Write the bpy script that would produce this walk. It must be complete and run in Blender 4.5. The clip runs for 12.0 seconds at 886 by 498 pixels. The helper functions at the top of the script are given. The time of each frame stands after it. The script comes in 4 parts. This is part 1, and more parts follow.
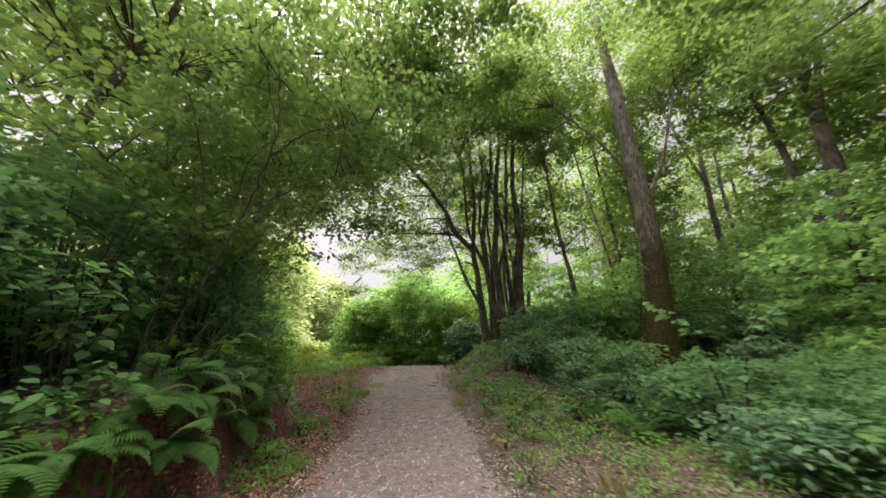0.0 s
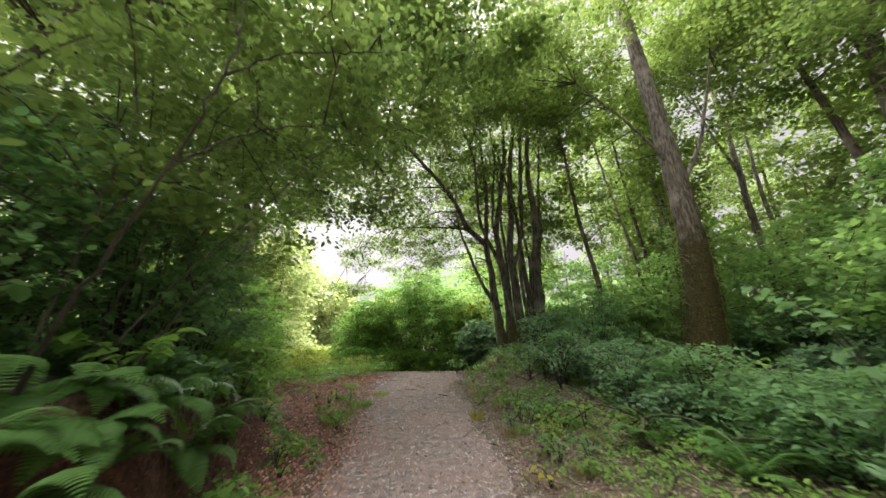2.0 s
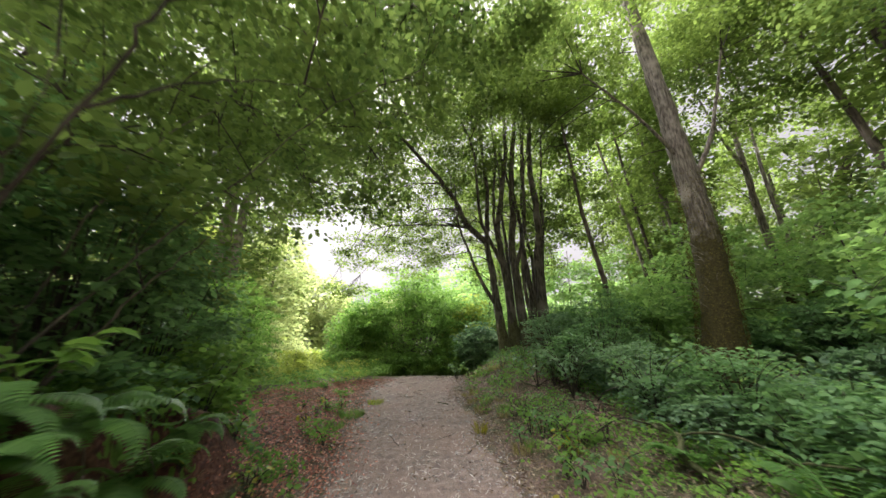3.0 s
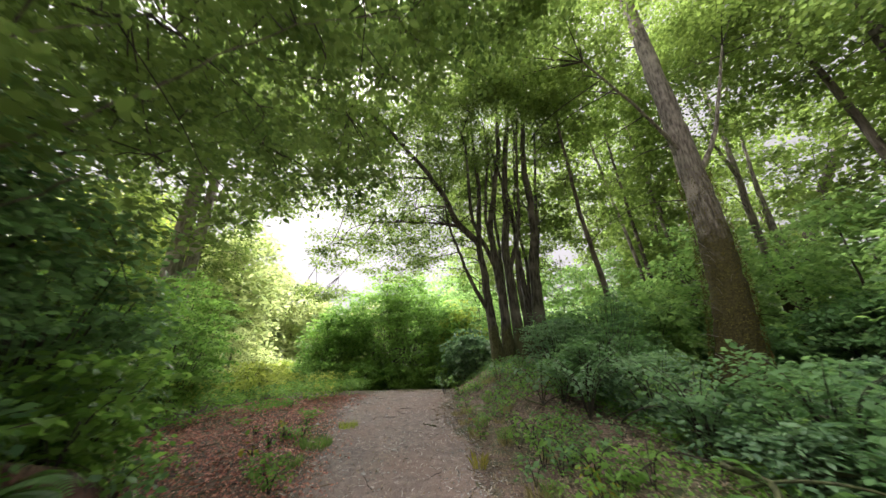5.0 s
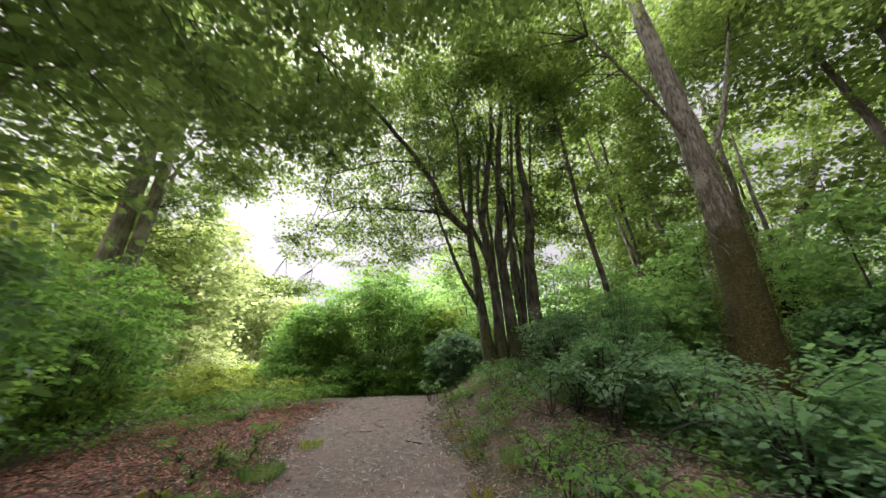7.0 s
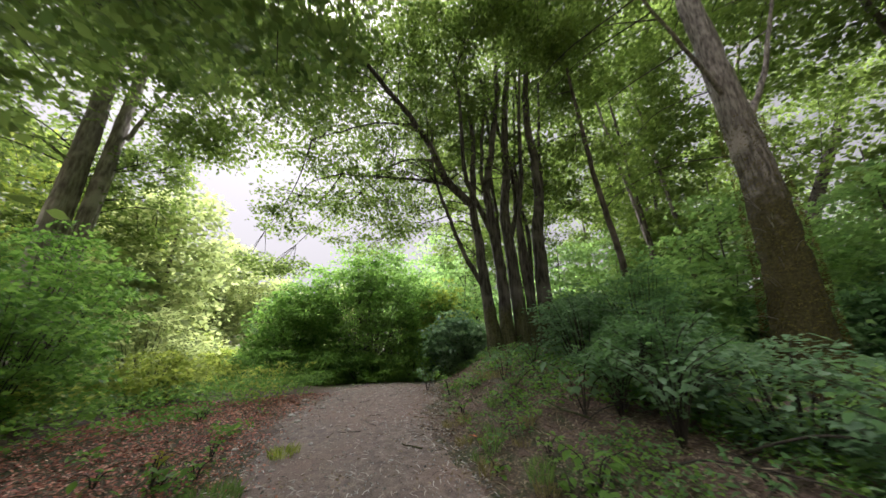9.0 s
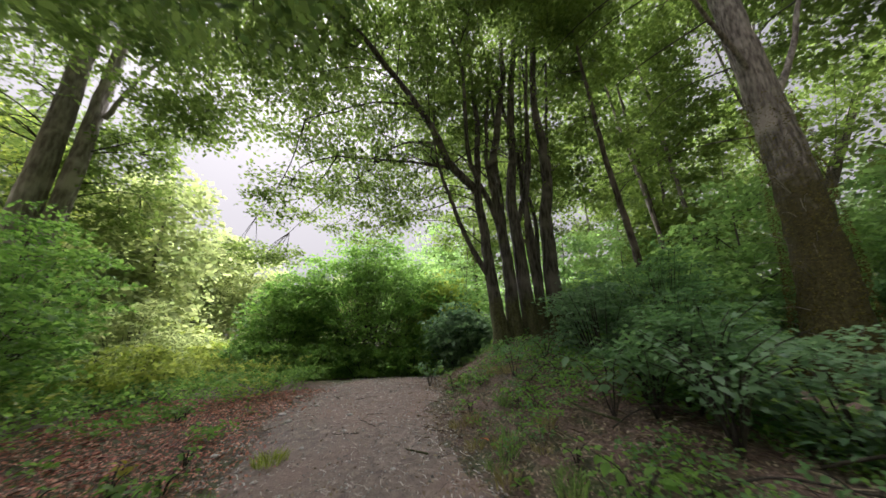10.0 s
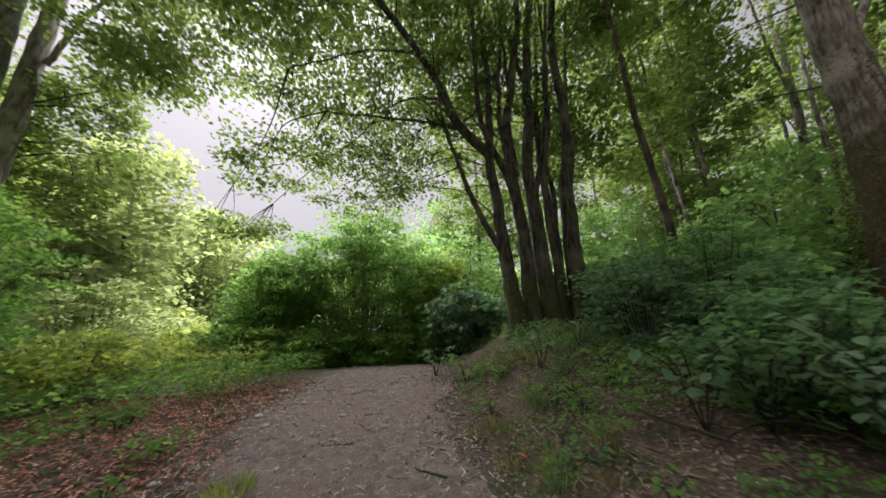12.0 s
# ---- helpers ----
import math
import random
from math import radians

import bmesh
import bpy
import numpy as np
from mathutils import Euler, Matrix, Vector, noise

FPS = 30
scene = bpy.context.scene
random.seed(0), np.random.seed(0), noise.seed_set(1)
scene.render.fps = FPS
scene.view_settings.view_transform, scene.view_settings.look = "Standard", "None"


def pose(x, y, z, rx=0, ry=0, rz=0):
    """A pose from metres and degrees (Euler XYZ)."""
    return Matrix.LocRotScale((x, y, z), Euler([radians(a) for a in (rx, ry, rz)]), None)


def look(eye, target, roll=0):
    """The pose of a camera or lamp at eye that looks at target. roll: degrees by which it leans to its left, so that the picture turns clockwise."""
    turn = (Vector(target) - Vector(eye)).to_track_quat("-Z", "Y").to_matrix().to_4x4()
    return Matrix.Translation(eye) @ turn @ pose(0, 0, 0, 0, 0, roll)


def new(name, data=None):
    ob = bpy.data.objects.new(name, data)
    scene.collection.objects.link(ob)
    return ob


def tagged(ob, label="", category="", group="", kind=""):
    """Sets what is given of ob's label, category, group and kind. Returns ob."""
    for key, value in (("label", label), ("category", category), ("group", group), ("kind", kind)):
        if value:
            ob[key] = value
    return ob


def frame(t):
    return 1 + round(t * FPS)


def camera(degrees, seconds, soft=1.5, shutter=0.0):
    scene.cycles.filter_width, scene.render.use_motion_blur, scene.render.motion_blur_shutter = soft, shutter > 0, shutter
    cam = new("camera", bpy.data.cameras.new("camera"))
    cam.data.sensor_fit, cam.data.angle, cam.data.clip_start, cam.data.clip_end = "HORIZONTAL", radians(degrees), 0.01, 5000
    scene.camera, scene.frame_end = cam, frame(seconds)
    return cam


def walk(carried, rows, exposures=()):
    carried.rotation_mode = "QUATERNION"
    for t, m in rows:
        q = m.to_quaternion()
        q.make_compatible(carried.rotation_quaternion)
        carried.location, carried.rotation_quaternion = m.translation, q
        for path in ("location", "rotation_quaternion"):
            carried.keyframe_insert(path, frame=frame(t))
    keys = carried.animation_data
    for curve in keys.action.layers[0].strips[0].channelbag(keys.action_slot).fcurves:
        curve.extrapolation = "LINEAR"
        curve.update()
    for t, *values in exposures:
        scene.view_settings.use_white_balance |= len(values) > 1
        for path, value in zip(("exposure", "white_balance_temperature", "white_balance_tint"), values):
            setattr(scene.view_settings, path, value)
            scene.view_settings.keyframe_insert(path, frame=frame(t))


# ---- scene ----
cam = camera(114.0, 12.0, 1.5, 1.2)
METRES, EYE, TILT, LEAN, TURN = 6.5, 1.55, 17.5, 0.0, 0.0
ROWS = [
    (0.0, 0.0, 0.0, 0.0, 0.0, 0.0, -0.0),
    (0.5, -0.0095, 0.0397, -0.0173, 0.96, 0.15, 0.21),
    (1.0, -0.0172, 0.0794, -0.0308, 1.34, 0.27, 0.29),
    (1.5, -0.0223, 0.1201, -0.0438, 1.24, 0.4, 0.25),
    (2.0, -0.0264, 0.1619, -0.06, 1.22, 0.86, 0.24),
    (2.5, -0.0315, 0.2045, -0.0703, 0.98, 1.29, 0.19),
    (3.0, -0.0381, 0.2459, -0.0839, 0.67, 1.35, 0.05),
    (5.0, -0.0539, 0.4005, -0.1315, -2.29, 3.13, -0.67),
    (5.5, -0.0571, 0.4405, -0.145, -2.57, 3.54, -0.81),
    (6.0, -0.0604, 0.4795, -0.1583, -3.51, 4.29, -1.11),
    (6.5, -0.063, 0.5199, -0.1689, -4.63, 4.27, -1.37),
    (7.0, -0.0646, 0.5601, -0.1867, -5.59, 3.78, -1.7),
    (9.0, -0.0749, 0.7194, -0.227, -6.88, 0.76, -2.03),
    (9.5, -0.0789, 0.7563, -0.2429, -6.91, -0.04, -2.11),
    (10.0, -0.0839, 0.7958, -0.2524, -7.26, -0.46, -2.16),
    (10.5, -0.0889, 0.834, -0.263, -7.64, -1.21, -2.27),
    (11.0, -0.0939, 0.8716, -0.2759, -7.89, -2.02, -2.36),
    (11.5, -0.0984, 0.9092, -0.2847, -7.92, -2.79, -2.37),
    (12.0, -0.1007, 0.9471, -0.2964, -7.99, -3.63, -2.35),
]
walk(cam, [(t, pose(0, 0, EYE, TILT, LEAN, TURN) @ pose(METRES * x, METRES * y, METRES * z, 90 + pitch, roll, yaw)) for t, x, y, z, yaw, pitch, roll in ROWS],
     exposures=((0.0, 2.4, 6450, 11), (3.0, 2.62, 6420, 12), (6.0, 2.58, 6350, 13), (9.0, 2.25, 6200, 14), (12.0, 1.96, 6200, 14)))


# ---- world and light: an overcast afternoon ----
world = bpy.data.worlds.new("world")
scene.world = world
world.use_nodes = True
wn, wl = world.node_tree.nodes, world.node_tree.links
sky = wn.new("ShaderNodeTexSky")
sky.sky_type, sky.sun_disc = "NISHITA", False
sky.sun_elevation, sky.sun_rotation = radians(60), radians(-32)
sky.air_density, sky.dust_density, sky.ozone_density = 1.0, 1.5, 1.0
pale = wn.new("ShaderNodeHueSaturation")
pale.inputs["Saturation"].default_value = 0.12
wl.new(sky.outputs[0], pale.inputs["Color"])
# an overcast sky is about three times as bright overhead as at the horizon
where, axis = wn.new("ShaderNodeTexCoord"), wn.new("ShaderNodeSeparateXYZ")
rise = wn.new("ShaderNodeMapRange")
rise.inputs["To Min"].default_value, rise.inputs["To Max"].default_value = 0.33, 1.0
veil = wn.new("ShaderNodeMix")
veil.data_type, veil.blend_type = "RGBA", "MULTIPLY"
veil.inputs[0].default_value = 1.0
wl.new(where.outputs["Generated"], axis.inputs[0])
wl.new(axis.outputs["Z"], rise.inputs["Value"])
haze = wn.new("ShaderNodeMix")
haze.data_type, haze.blend_type = "RGBA", "MULTIPLY"
haze.inputs[0].default_value, haze.inputs[7].default_value = 1.0, (1.0, 0.935, 0.915, 1)
wl.new(pale.outputs[0], haze.inputs[6])
wl.new(haze.outputs[2], veil.inputs[6])
wl.new(rise.outputs[0], veil.inputs[7])
wl.new(veil.outputs[2], wn["Background"].inputs[0])
wn["Background"].inputs[1].default_value = 0.054
sun_data = bpy.data.lights.new("sun", "SUN")
sun_data.energy, sun_data.angle, sun_data.color = 4.6, radians(105), (1.0, 0.965, 1.0)
sun = new("sun", sun_data)
sun.matrix_world = look((-20 * math.sin(radians(32)), 20 * math.cos(radians(32)), 34.6), (0, 0, 0))


# ---- materials ----
def nodes_of(name):
    m = bpy.data.materials.new(name)
    m.use_nodes = True
    return m, m.node_tree.nodes, m.node_tree.links, m.node_tree.nodes["Principled BSDF"]


def ramp(n, stops):
    r = n.new("ShaderNodeValToRGB")
    while len(r.color_ramp.elements) < len(stops):
        r.color_ramp.elements.new(0.5)
    for e, (p, c) in zip(r.color_ramp.elements, stops):
        e.position, e.color = p, (*c, 1)
    return r


def noise_node(n, l, scale, detail=4, coord="Object", stretch=None):
    tc = n.new("ShaderNodeTexCoord")
    t = n.new("ShaderNodeTexNoise")
    t.inputs["Scale"].default_value, t.inputs["Detail"].default_value = scale, detail
    if stretch:
        mp = n.new("ShaderNodeMapping")
        mp.inputs["Scale"].default_value = stretch
        l.new(tc.outputs[coord], mp.inputs[0])
        l.new(mp.outputs[0], t.inputs["Vector"])
    else:
        l.new(tc.outputs[coord], t.inputs["Vector"])
    return t


def mix_colour(n, l, fac, a, b, blend="MIX"):
    m = n.new("ShaderNodeMix")
    m.data_type, m.blend_type = "RGBA", blend
    for k, v in ((0, fac), (6, a), (7, b)):
        if isinstance(v, (int, float)):
            m.inputs[k].default_value = v
        elif isinstance(v, tuple):
            m.inputs[k].default_value = (*v, 1)
        else:
            l.new(v, m.inputs[k])
    return m.outputs[2]


def bump(n, l, bsdf, height, strength, distance):
    b = n.new("ShaderNodeBump")
    b.inputs["Strength"].default_value, b.inputs["Distance"].default_value = strength, distance
    l.new(height, b.inputs["Height"])
    l.new(b.outputs[0], bsdf.inputs["Normal"])


def leaf_material(name, dark, light, glow=0.45, rough=0.55, spread=0.9, gloss=0.18, thin=1.0):
    """Leaf: gloss above, light let through; every leaf its own tone, and tones drift over the crown."""
    m, n, l, p = nodes_of(name)
    geo = n.new("ShaderNodeNewGeometry")
    drift = noise_node(n, l, spread, 2)
    add = n.new("ShaderNodeMath")
    add.operation = "MULTIPLY_ADD"
    add.inputs[1].default_value = 0.55
    l.new(geo.outputs["Random Per Island"], add.inputs[0])
    l.new(drift.outputs["Fac"], add.inputs[2])
    r = ramp(n, [(0.35, dark), (0.98, light)])
    l.new(add.outputs[0], r.inputs[0])
    l.new(r.outputs[0], p.inputs["Base Color"])
    p.inputs["Roughness"].default_value = rough
    p.inputs["Specular IOR Level"].default_value = gloss
    tr = n.new("ShaderNodeBsdfTranslucent")
    l.new(mix_colour(n, l, 1.0, r.outputs[0], (1.5 * thin, 1.42 * thin, 1.25 * thin), "MULTIPLY"), tr.inputs["Color"])
    mx = n.new("ShaderNodeMixShader")
    mx.inputs[0].default_value = glow
    l.new(p.outputs[0], mx.inputs[1])
    l.new(tr.outputs[0], mx.inputs[2])
    l.new(mx.outputs[0], n["Material Output"].inputs["Surface"])
    return m


def bark_material(name, dark, light, moss=0.0, moss_top=0.0, moss_colour=(0.075, 0.075, 0.018)):
    m, n, l, p = nodes_of(name)
    grain = noise_node(n, l, 6.0, 6, "Object", (3.0, 3.0, 0.55))
    blotch = noise_node(n, l, 1.6, 3)
    r = ramp(n, [(0.36, dark), (0.66, light)])
    l.new(grain.outputs["Fac"], r.inputs[0])
    lichen = ramp(n, [(0.52, (0, 0, 0)), (0.68, (1, 1, 1))])
    l.new(blotch.outputs["Fac"], lichen.inputs[0])
    colour = mix_colour(n, l, lichen.outputs[0], r.outputs[0], tuple(min(1, v * 1.25) for v in light))
    if moss:
        tc = n.new("ShaderNodeTexCoord")
        xyz = n.new("ShaderNodeSeparateXYZ")
        l.new(tc.outputs["Object"], xyz.inputs[0])
        mm = n.new("ShaderNodeMapRange")
        mm.inputs[1].default_value, mm.inputs[2].default_value = moss_top * 1.25, moss_top * 0.6
        l.new(xyz.outputs[2], mm.inputs[0])
        patch = noise_node(n, l, 3.2, 5)
        mul = n.new("ShaderNodeMath")
        mul.operation = "MULTIPLY_ADD"
        mul.inputs[1].default_value, mul.inputs[2].default_value = 0.6, -0.12
        l.new(mm.outputs[0], mul.inputs[0])
        addm = n.new("ShaderNodeMath")
        addm.operation = "ADD"
        l.new(mul.outputs[0], addm.inputs[0])
        l.new(patch.outputs["Fac"], addm.inputs[1])
        k = ramp(n, [(0.5, (0, 0, 0)), (0.72, (moss, moss, moss))])
        l.new(addm.outputs[0], k.inputs[0])
        fuzz = noise_node(n, l, 22, 4)
        mr = ramp(n, [(0.3, tuple(v * 0.45 for v in moss_colour)), (0.7, tuple(v * 1.5 for v in moss_colour))])
        l.new(fuzz.outputs["Fac"], mr.inputs[0])
        colour = mix_colour(n, l, k.outputs[0], colour, mr.outputs[0])
    l.new(colour, p.inputs["Base Color"])
    p.inputs["Roughness"].default_value = 0.9
    p.inputs["Specular IOR Level"].default_value = 0.2
    bump(n, l, p, grain.outputs["Fac"], 1.0, 0.055)
    return m


def plain(name, colour, rough=0.8, vary=0.35, scale=8.0):
    m, n, l, p = nodes_of(name)
    t = noise_node(n, l, scale, 4)
    r = ramp(n, [(0.3, tuple(v * (1 - vary) for v in colour)), (0.7, tuple(min(1, v * (1 + vary)) for v in colour))])
    l.new(t.outputs["Fac"], r.inputs[0])
    l.new(r.outputs[0], p.inputs["Base Color"])
    p.inputs["Roughness"].default_value = rough
    bump(n, l, p, t.outputs["Fac"], 0.4, 0.02)
    return m


def scatter_material(name, stops, rough=0.85):
    """Loose bits: each one takes its own tone."""
    m, n, l, p = nodes_of(name)
    geo = n.new("ShaderNodeNewGeometry")
    r = ramp(n, stops)
    l.new(geo.outputs["Random Per Island"], r.inputs[0])
    t = noise_node(n, l, 60, 2)
    l.new(mix_colour(n, l, 0.35, r.outputs[0], t.outputs["Fac"], "MULTIPLY"), p.inputs["Base Color"])
    p.inputs["Roughness"].default_value = rough
    return m


def ground_material():
    """Forest soil, with litter and moss in patches."""
    m, n, l, p = nodes_of("forest_soil")
    fine, broad, mid = noise_node(n, l, 26, 8), noise_node(n, l, 0.7, 4), noise_node(n, l, 5, 5)
    soil = ramp(n, [(0.3, (0.05, 0.032, 0.024)), (0.5, (0.115, 0.074, 0.055)), (0.72, (0.21, 0.14, 0.105))])
    l.new(fine.outputs["Fac"], soil.inputs[0])
    green = ramp(n, [(0.32, (0.018, 0.03, 0.008)), (0.7, (0.07, 0.095, 0.025))])
    l.new(fine.outputs["Fac"], green.inputs[0])
    k = ramp(n, [(0.46, (0, 0, 0)), (0.6, (0.85, 0.85, 0.85))])
    blend = n.new("ShaderNodeMath")
    blend.operation = "MULTIPLY_ADD"
    blend.inputs[1].default_value = 0.5
    l.new(mid.outputs["Fac"], blend.inputs[0])
    sub = n.new("ShaderNodeMath")
    sub.operation = "MULTIPLY"
    sub.inputs[1].default_value = 0.5
    l.new(broad.outputs["Fac"], sub.inputs[0])
    l.new(sub.outputs[0], blend.inputs[2])
    l.new(blend.outputs[0], k.inputs[0])
    covered = mix_colour(n, l, k.outputs[0], soil.outputs[0], green.outputs[0])
    geo, xyz = n.new("ShaderNodeNewGeometry"), n.new("ShaderNodeSeparateXYZ")
    l.new(geo.outputs["Normal"], xyz.inputs[0])
    steep = ramp(n, [(0.68, (1, 1, 1)), (0.86, (0, 0, 0))])
    l.new(xyz.outputs[2], steep.inputs[0])
    clay = ramp(n, [(0.3, (0.03, 0.012, 0.009)), (0.5, (0.085, 0.033, 0.022)), (0.72, (0.16, 0.07, 0.046))])
    l.new(fine.outputs["Fac"], clay.inputs[0])
    l.new(mix_colour(n, l, steep.outputs[0], covered, clay.outputs[0]), p.inputs["Base Color"])
    p.inputs["Roughness"].default_value = 0.95
    bump(n, l, p, fine.outputs["Fac"], 0.8, 0.05)
    return m


def path_material():
    """Trodden grey-brown dirt with fine gravel."""
    m, n, l, p = nodes_of("trodden_gravel")
    fine, broad, grit = noise_node(n, l, 9, 6), noise_node(n, l, 0.9, 4), noise_node(n, l, 70, 5)
    dirt = ramp(n, [(0.3, (0.1, 0.075, 0.063)), (0.52, (0.185, 0.138, 0.115)), (0.75, (0.28, 0.222, 0.192))])
    l.new(fine.outputs["Fac"], dirt.inputs[0])
    warm = ramp(n, [(0.42, (0, 0, 0)), (0.68, (1, 1, 1))])
    l.new(broad.outputs["Fac"], warm.inputs[0])
    c = mix_colour(n, l, warm.outputs[0], dirt.outputs[0], (0.2, 0.135, 0.108))
    g = ramp(n, [(0.35, (0.45, 0.43, 0.42)), (0.5, (1, 1, 1)), (0.68, (1.5, 1.5, 1.5))])
    l.new(grit.outputs["Fac"], g.inputs[0])
    l.new(mix_colour(n, l, 0.8, c, g.outputs[0], "MULTIPLY"), p.inputs["Base Color"])
    p.inputs["Roughness"].default_value = 0.92
    h = n.new("ShaderNodeMath")
    h.operation = "ADD"
    l.new(fine.outputs["Fac"], h.inputs[0])
    l.new(grit.outputs["Fac"], h.inputs[1])
    bump(n, l, p, h.outputs[0], 0.6, 0.02)
    return m


LEAF_MAPLE = leaf_material("leaf_maple", (0.054, 0.094, 0.021), (0.141, 0.208, 0.046), 0.58, thin=1.12)
LEAF_CANOPY = leaf_material("leaf_canopy", (0.052, 0.096, 0.025), (0.144, 0.214, 0.055), 0.55, thin=1.1)
LEAF_WOOD = leaf_material("leaf_wood", (0.066, 0.131, 0.039), (0.172, 0.287, 0.083), 0.58, thin=1.35)
LEAF_DARK = leaf_material("leaf_dark", (0.065, 0.149, 0.058), (0.164, 0.304, 0.101), 0.48)
LEAF_SHRUB = leaf_material("leaf_shrub", (0.052, 0.118, 0.044), (0.133, 0.246, 0.087), 0.5)
LEAF_TEAL = leaf_material("leaf_bluish", (0.063, 0.132, 0.064), (0.155, 0.259, 0.122), 0.45, 0.45, 0.9, 0.3)
LEAF_BRIGHT = leaf_material("leaf_fresh", (0.059, 0.144, 0.025), (0.167, 0.299, 0.059), 0.55, thin=1.0)
# lit copy of the leaf: the clearing's brightness is put into its colour
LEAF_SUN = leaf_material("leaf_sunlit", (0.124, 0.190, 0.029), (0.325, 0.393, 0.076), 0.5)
# far haze is put into this leaf's colour: paler base, more glow
LEAF_HAZY = leaf_material("leaf_hazy", (0.132, 0.186, 0.066), (0.288, 0.342, 0.144), 0.6, 0.6, 0.3, 0.15, 1.25)
LEAF_FAR = leaf_material("leaf_far", (0.053, 0.087, 0.038), (0.138, 0.194, 0.085), 0.5, 0.6, 0.3)
MOSS = leaf_material("moss", (0.04, 0.034, 0.010), (0.12, 0.105, 0.03), 0.25, 0.8, 2.0, 0.05)
LEAF_GRASS = leaf_material("grass_blade", (0.074, 0.140, 0.039), (0.180, 0.290, 0.077), 0.5)
LEAF_FERN = leaf_material("fern_green", (0.054, 0.127, 0.032), (0.119, 0.235, 0.056), 0.48)
LEAF_DRY = leaf_material("grass_dry", (0.14, 0.13, 0.05), (0.3, 0.27, 0.12), 0.35, 0.7)
LEAF_YELLOW = leaf_material("leaf_yellowed", (0.16, 0.17, 0.02), (0.3, 0.28, 0.03), 0.45)
BARK_GREY = bark_material("bark_grey", (0.06, 0.05, 0.04), (0.24, 0.21, 0.175), 1.0, 4.2, (0.05, 0.042, 0.014))
BARK_STEM = bark_material("bark_stem", (0.027, 0.024, 0.018), (0.115, 0.103, 0.085), 0.7, 1.2, (0.069, 0.069, 0.022))
BARK_DARK = bark_material("bark_dark", (0.035, 0.028, 0.02), (0.12, 0.1, 0.08), 0.8, 2.2, (0.05, 0.06, 0.018))
BARK_PALE = bark_material("bark_pale", (0.12, 0.10, 0.085), (0.3, 0.27, 0.235))
TWIG = bark_material("twig_bark", (0.021, 0.017, 0.013), (0.072, 0.060, 0.047))
BARK_YOUNG = bark_material("bark_young", (0.049, 0.042, 0.032), (0.154, 0.133, 0.105))
SOIL, PATH = ground_material(), path_material()
LITTER_RED = scatter_material("fallen_leaf_red", [(0, (0.221, 0.073, 0.052)), (0.45, (0.520, 0.185, 0.127)), (0.82, (0.702, 0.302, 0.205)), (1, (0.806, 0.526, 0.389))])
LITTER_TAN = scatter_material("fallen_leaf_tan", [(0, (0.149, 0.095, 0.059)), (0.5, (0.282, 0.203, 0.124)), (1, (0.414, 0.348, 0.233))])
CHIP = scatter_material("wood_chip", [(0, (0.26, 0.21, 0.17)), (0.5, (0.46, 0.4, 0.34)), (1, (0.65, 0.6, 0.54))])
STONE_PALE = plain("pale_stone", (0.42, 0.4, 0.37), 0.85, 0.3, 30)
ORANGE = plain("orange_leaf", (0.6, 0.14, 0.03), 0.6, 0.3, 20)
STONE = scatter_material("gravel_stone", [(0, (0.14, 0.13, 0.12)), (0.6, (0.3, 0.28, 0.26)), (1, (0.55, 0.53, 0.5))])


# ---- mesh helpers ----
def smooth(a, b, v):
    t = np.clip((v - a) / (b - a), 0, 1)
    return t * t * (3 - 2 * t)


def mesh_from(name, verts, faces, material, shade=False):
    me = bpy.data.meshes.new(name)
    me.from_pydata([tuple(v) for v in verts], [], faces)
    me.materials.append(material)
    if shade:
        me.polygons.foreach_set("use_smooth", [True] * len(me.polygons))
    return me


def array_mesh(name, verts, sides, material, shade=False):
    """Mesh of many like polygons: verts (n, sides, 3), each row one polygon of its own."""
    n = len(verts)
    me = bpy.data.meshes.new(name)
    me.vertices.add(n * sides)
    me.vertices.foreach_set("co", np.ascontiguousarray(verts, dtype=np.float32).ravel())
    me.loops.add(n * sides)
    me.loops.foreach_set("vertex_index", np.arange(n * sides, dtype=np.int32))
    me.polygons.add(n)
    me.polygons.foreach_set("loop_start", np.arange(0, n * sides, sides, dtype=np.int32))
    me.materials.append(material)
    me.update(calc_edges=True)
    return me


def part(name, me, parent, label=""):
    ob = new(name, me)
    ob.parent = parent
    return tagged(ob, label)


def thing(name, at, label, category, group=""):
    ob = new(name)
    ob.location = at
    ob.empty_display_size = 0.2
    return tagged(ob, label, category, group)


# leaf outlines, in leaf units: x across, y from stalk to tip, z the droop of the blade
OVAL = np.array([(0, 0, 0), (0.26, 0.28, 0.05), (0.27, 0.6, 0.04), (0, 1.0, -0.08), (-0.27, 0.6, 0.04), (-0.26, 0.28, 0.05)])
MAPLE = np.array([(0, 0, 0), (0.38, 0.05, 0.02), (0.28, 0.3, 0.02), (0.6, 0.52, -0.06), (0.25, 0.6, 0.02), (0, 1.0, -0.1),
                  (-0.25, 0.6, 0.02), (-0.6, 0.52, -0.06), (-0.28, 0.3, 0.02), (-0.38, 0.05, 0.02)])
DIAMOND = np.array([(0, 0, 0), (0.36, 0.45, 0.06), (0, 1.0, -0.1), (-0.36, 0.45, 0.06)])


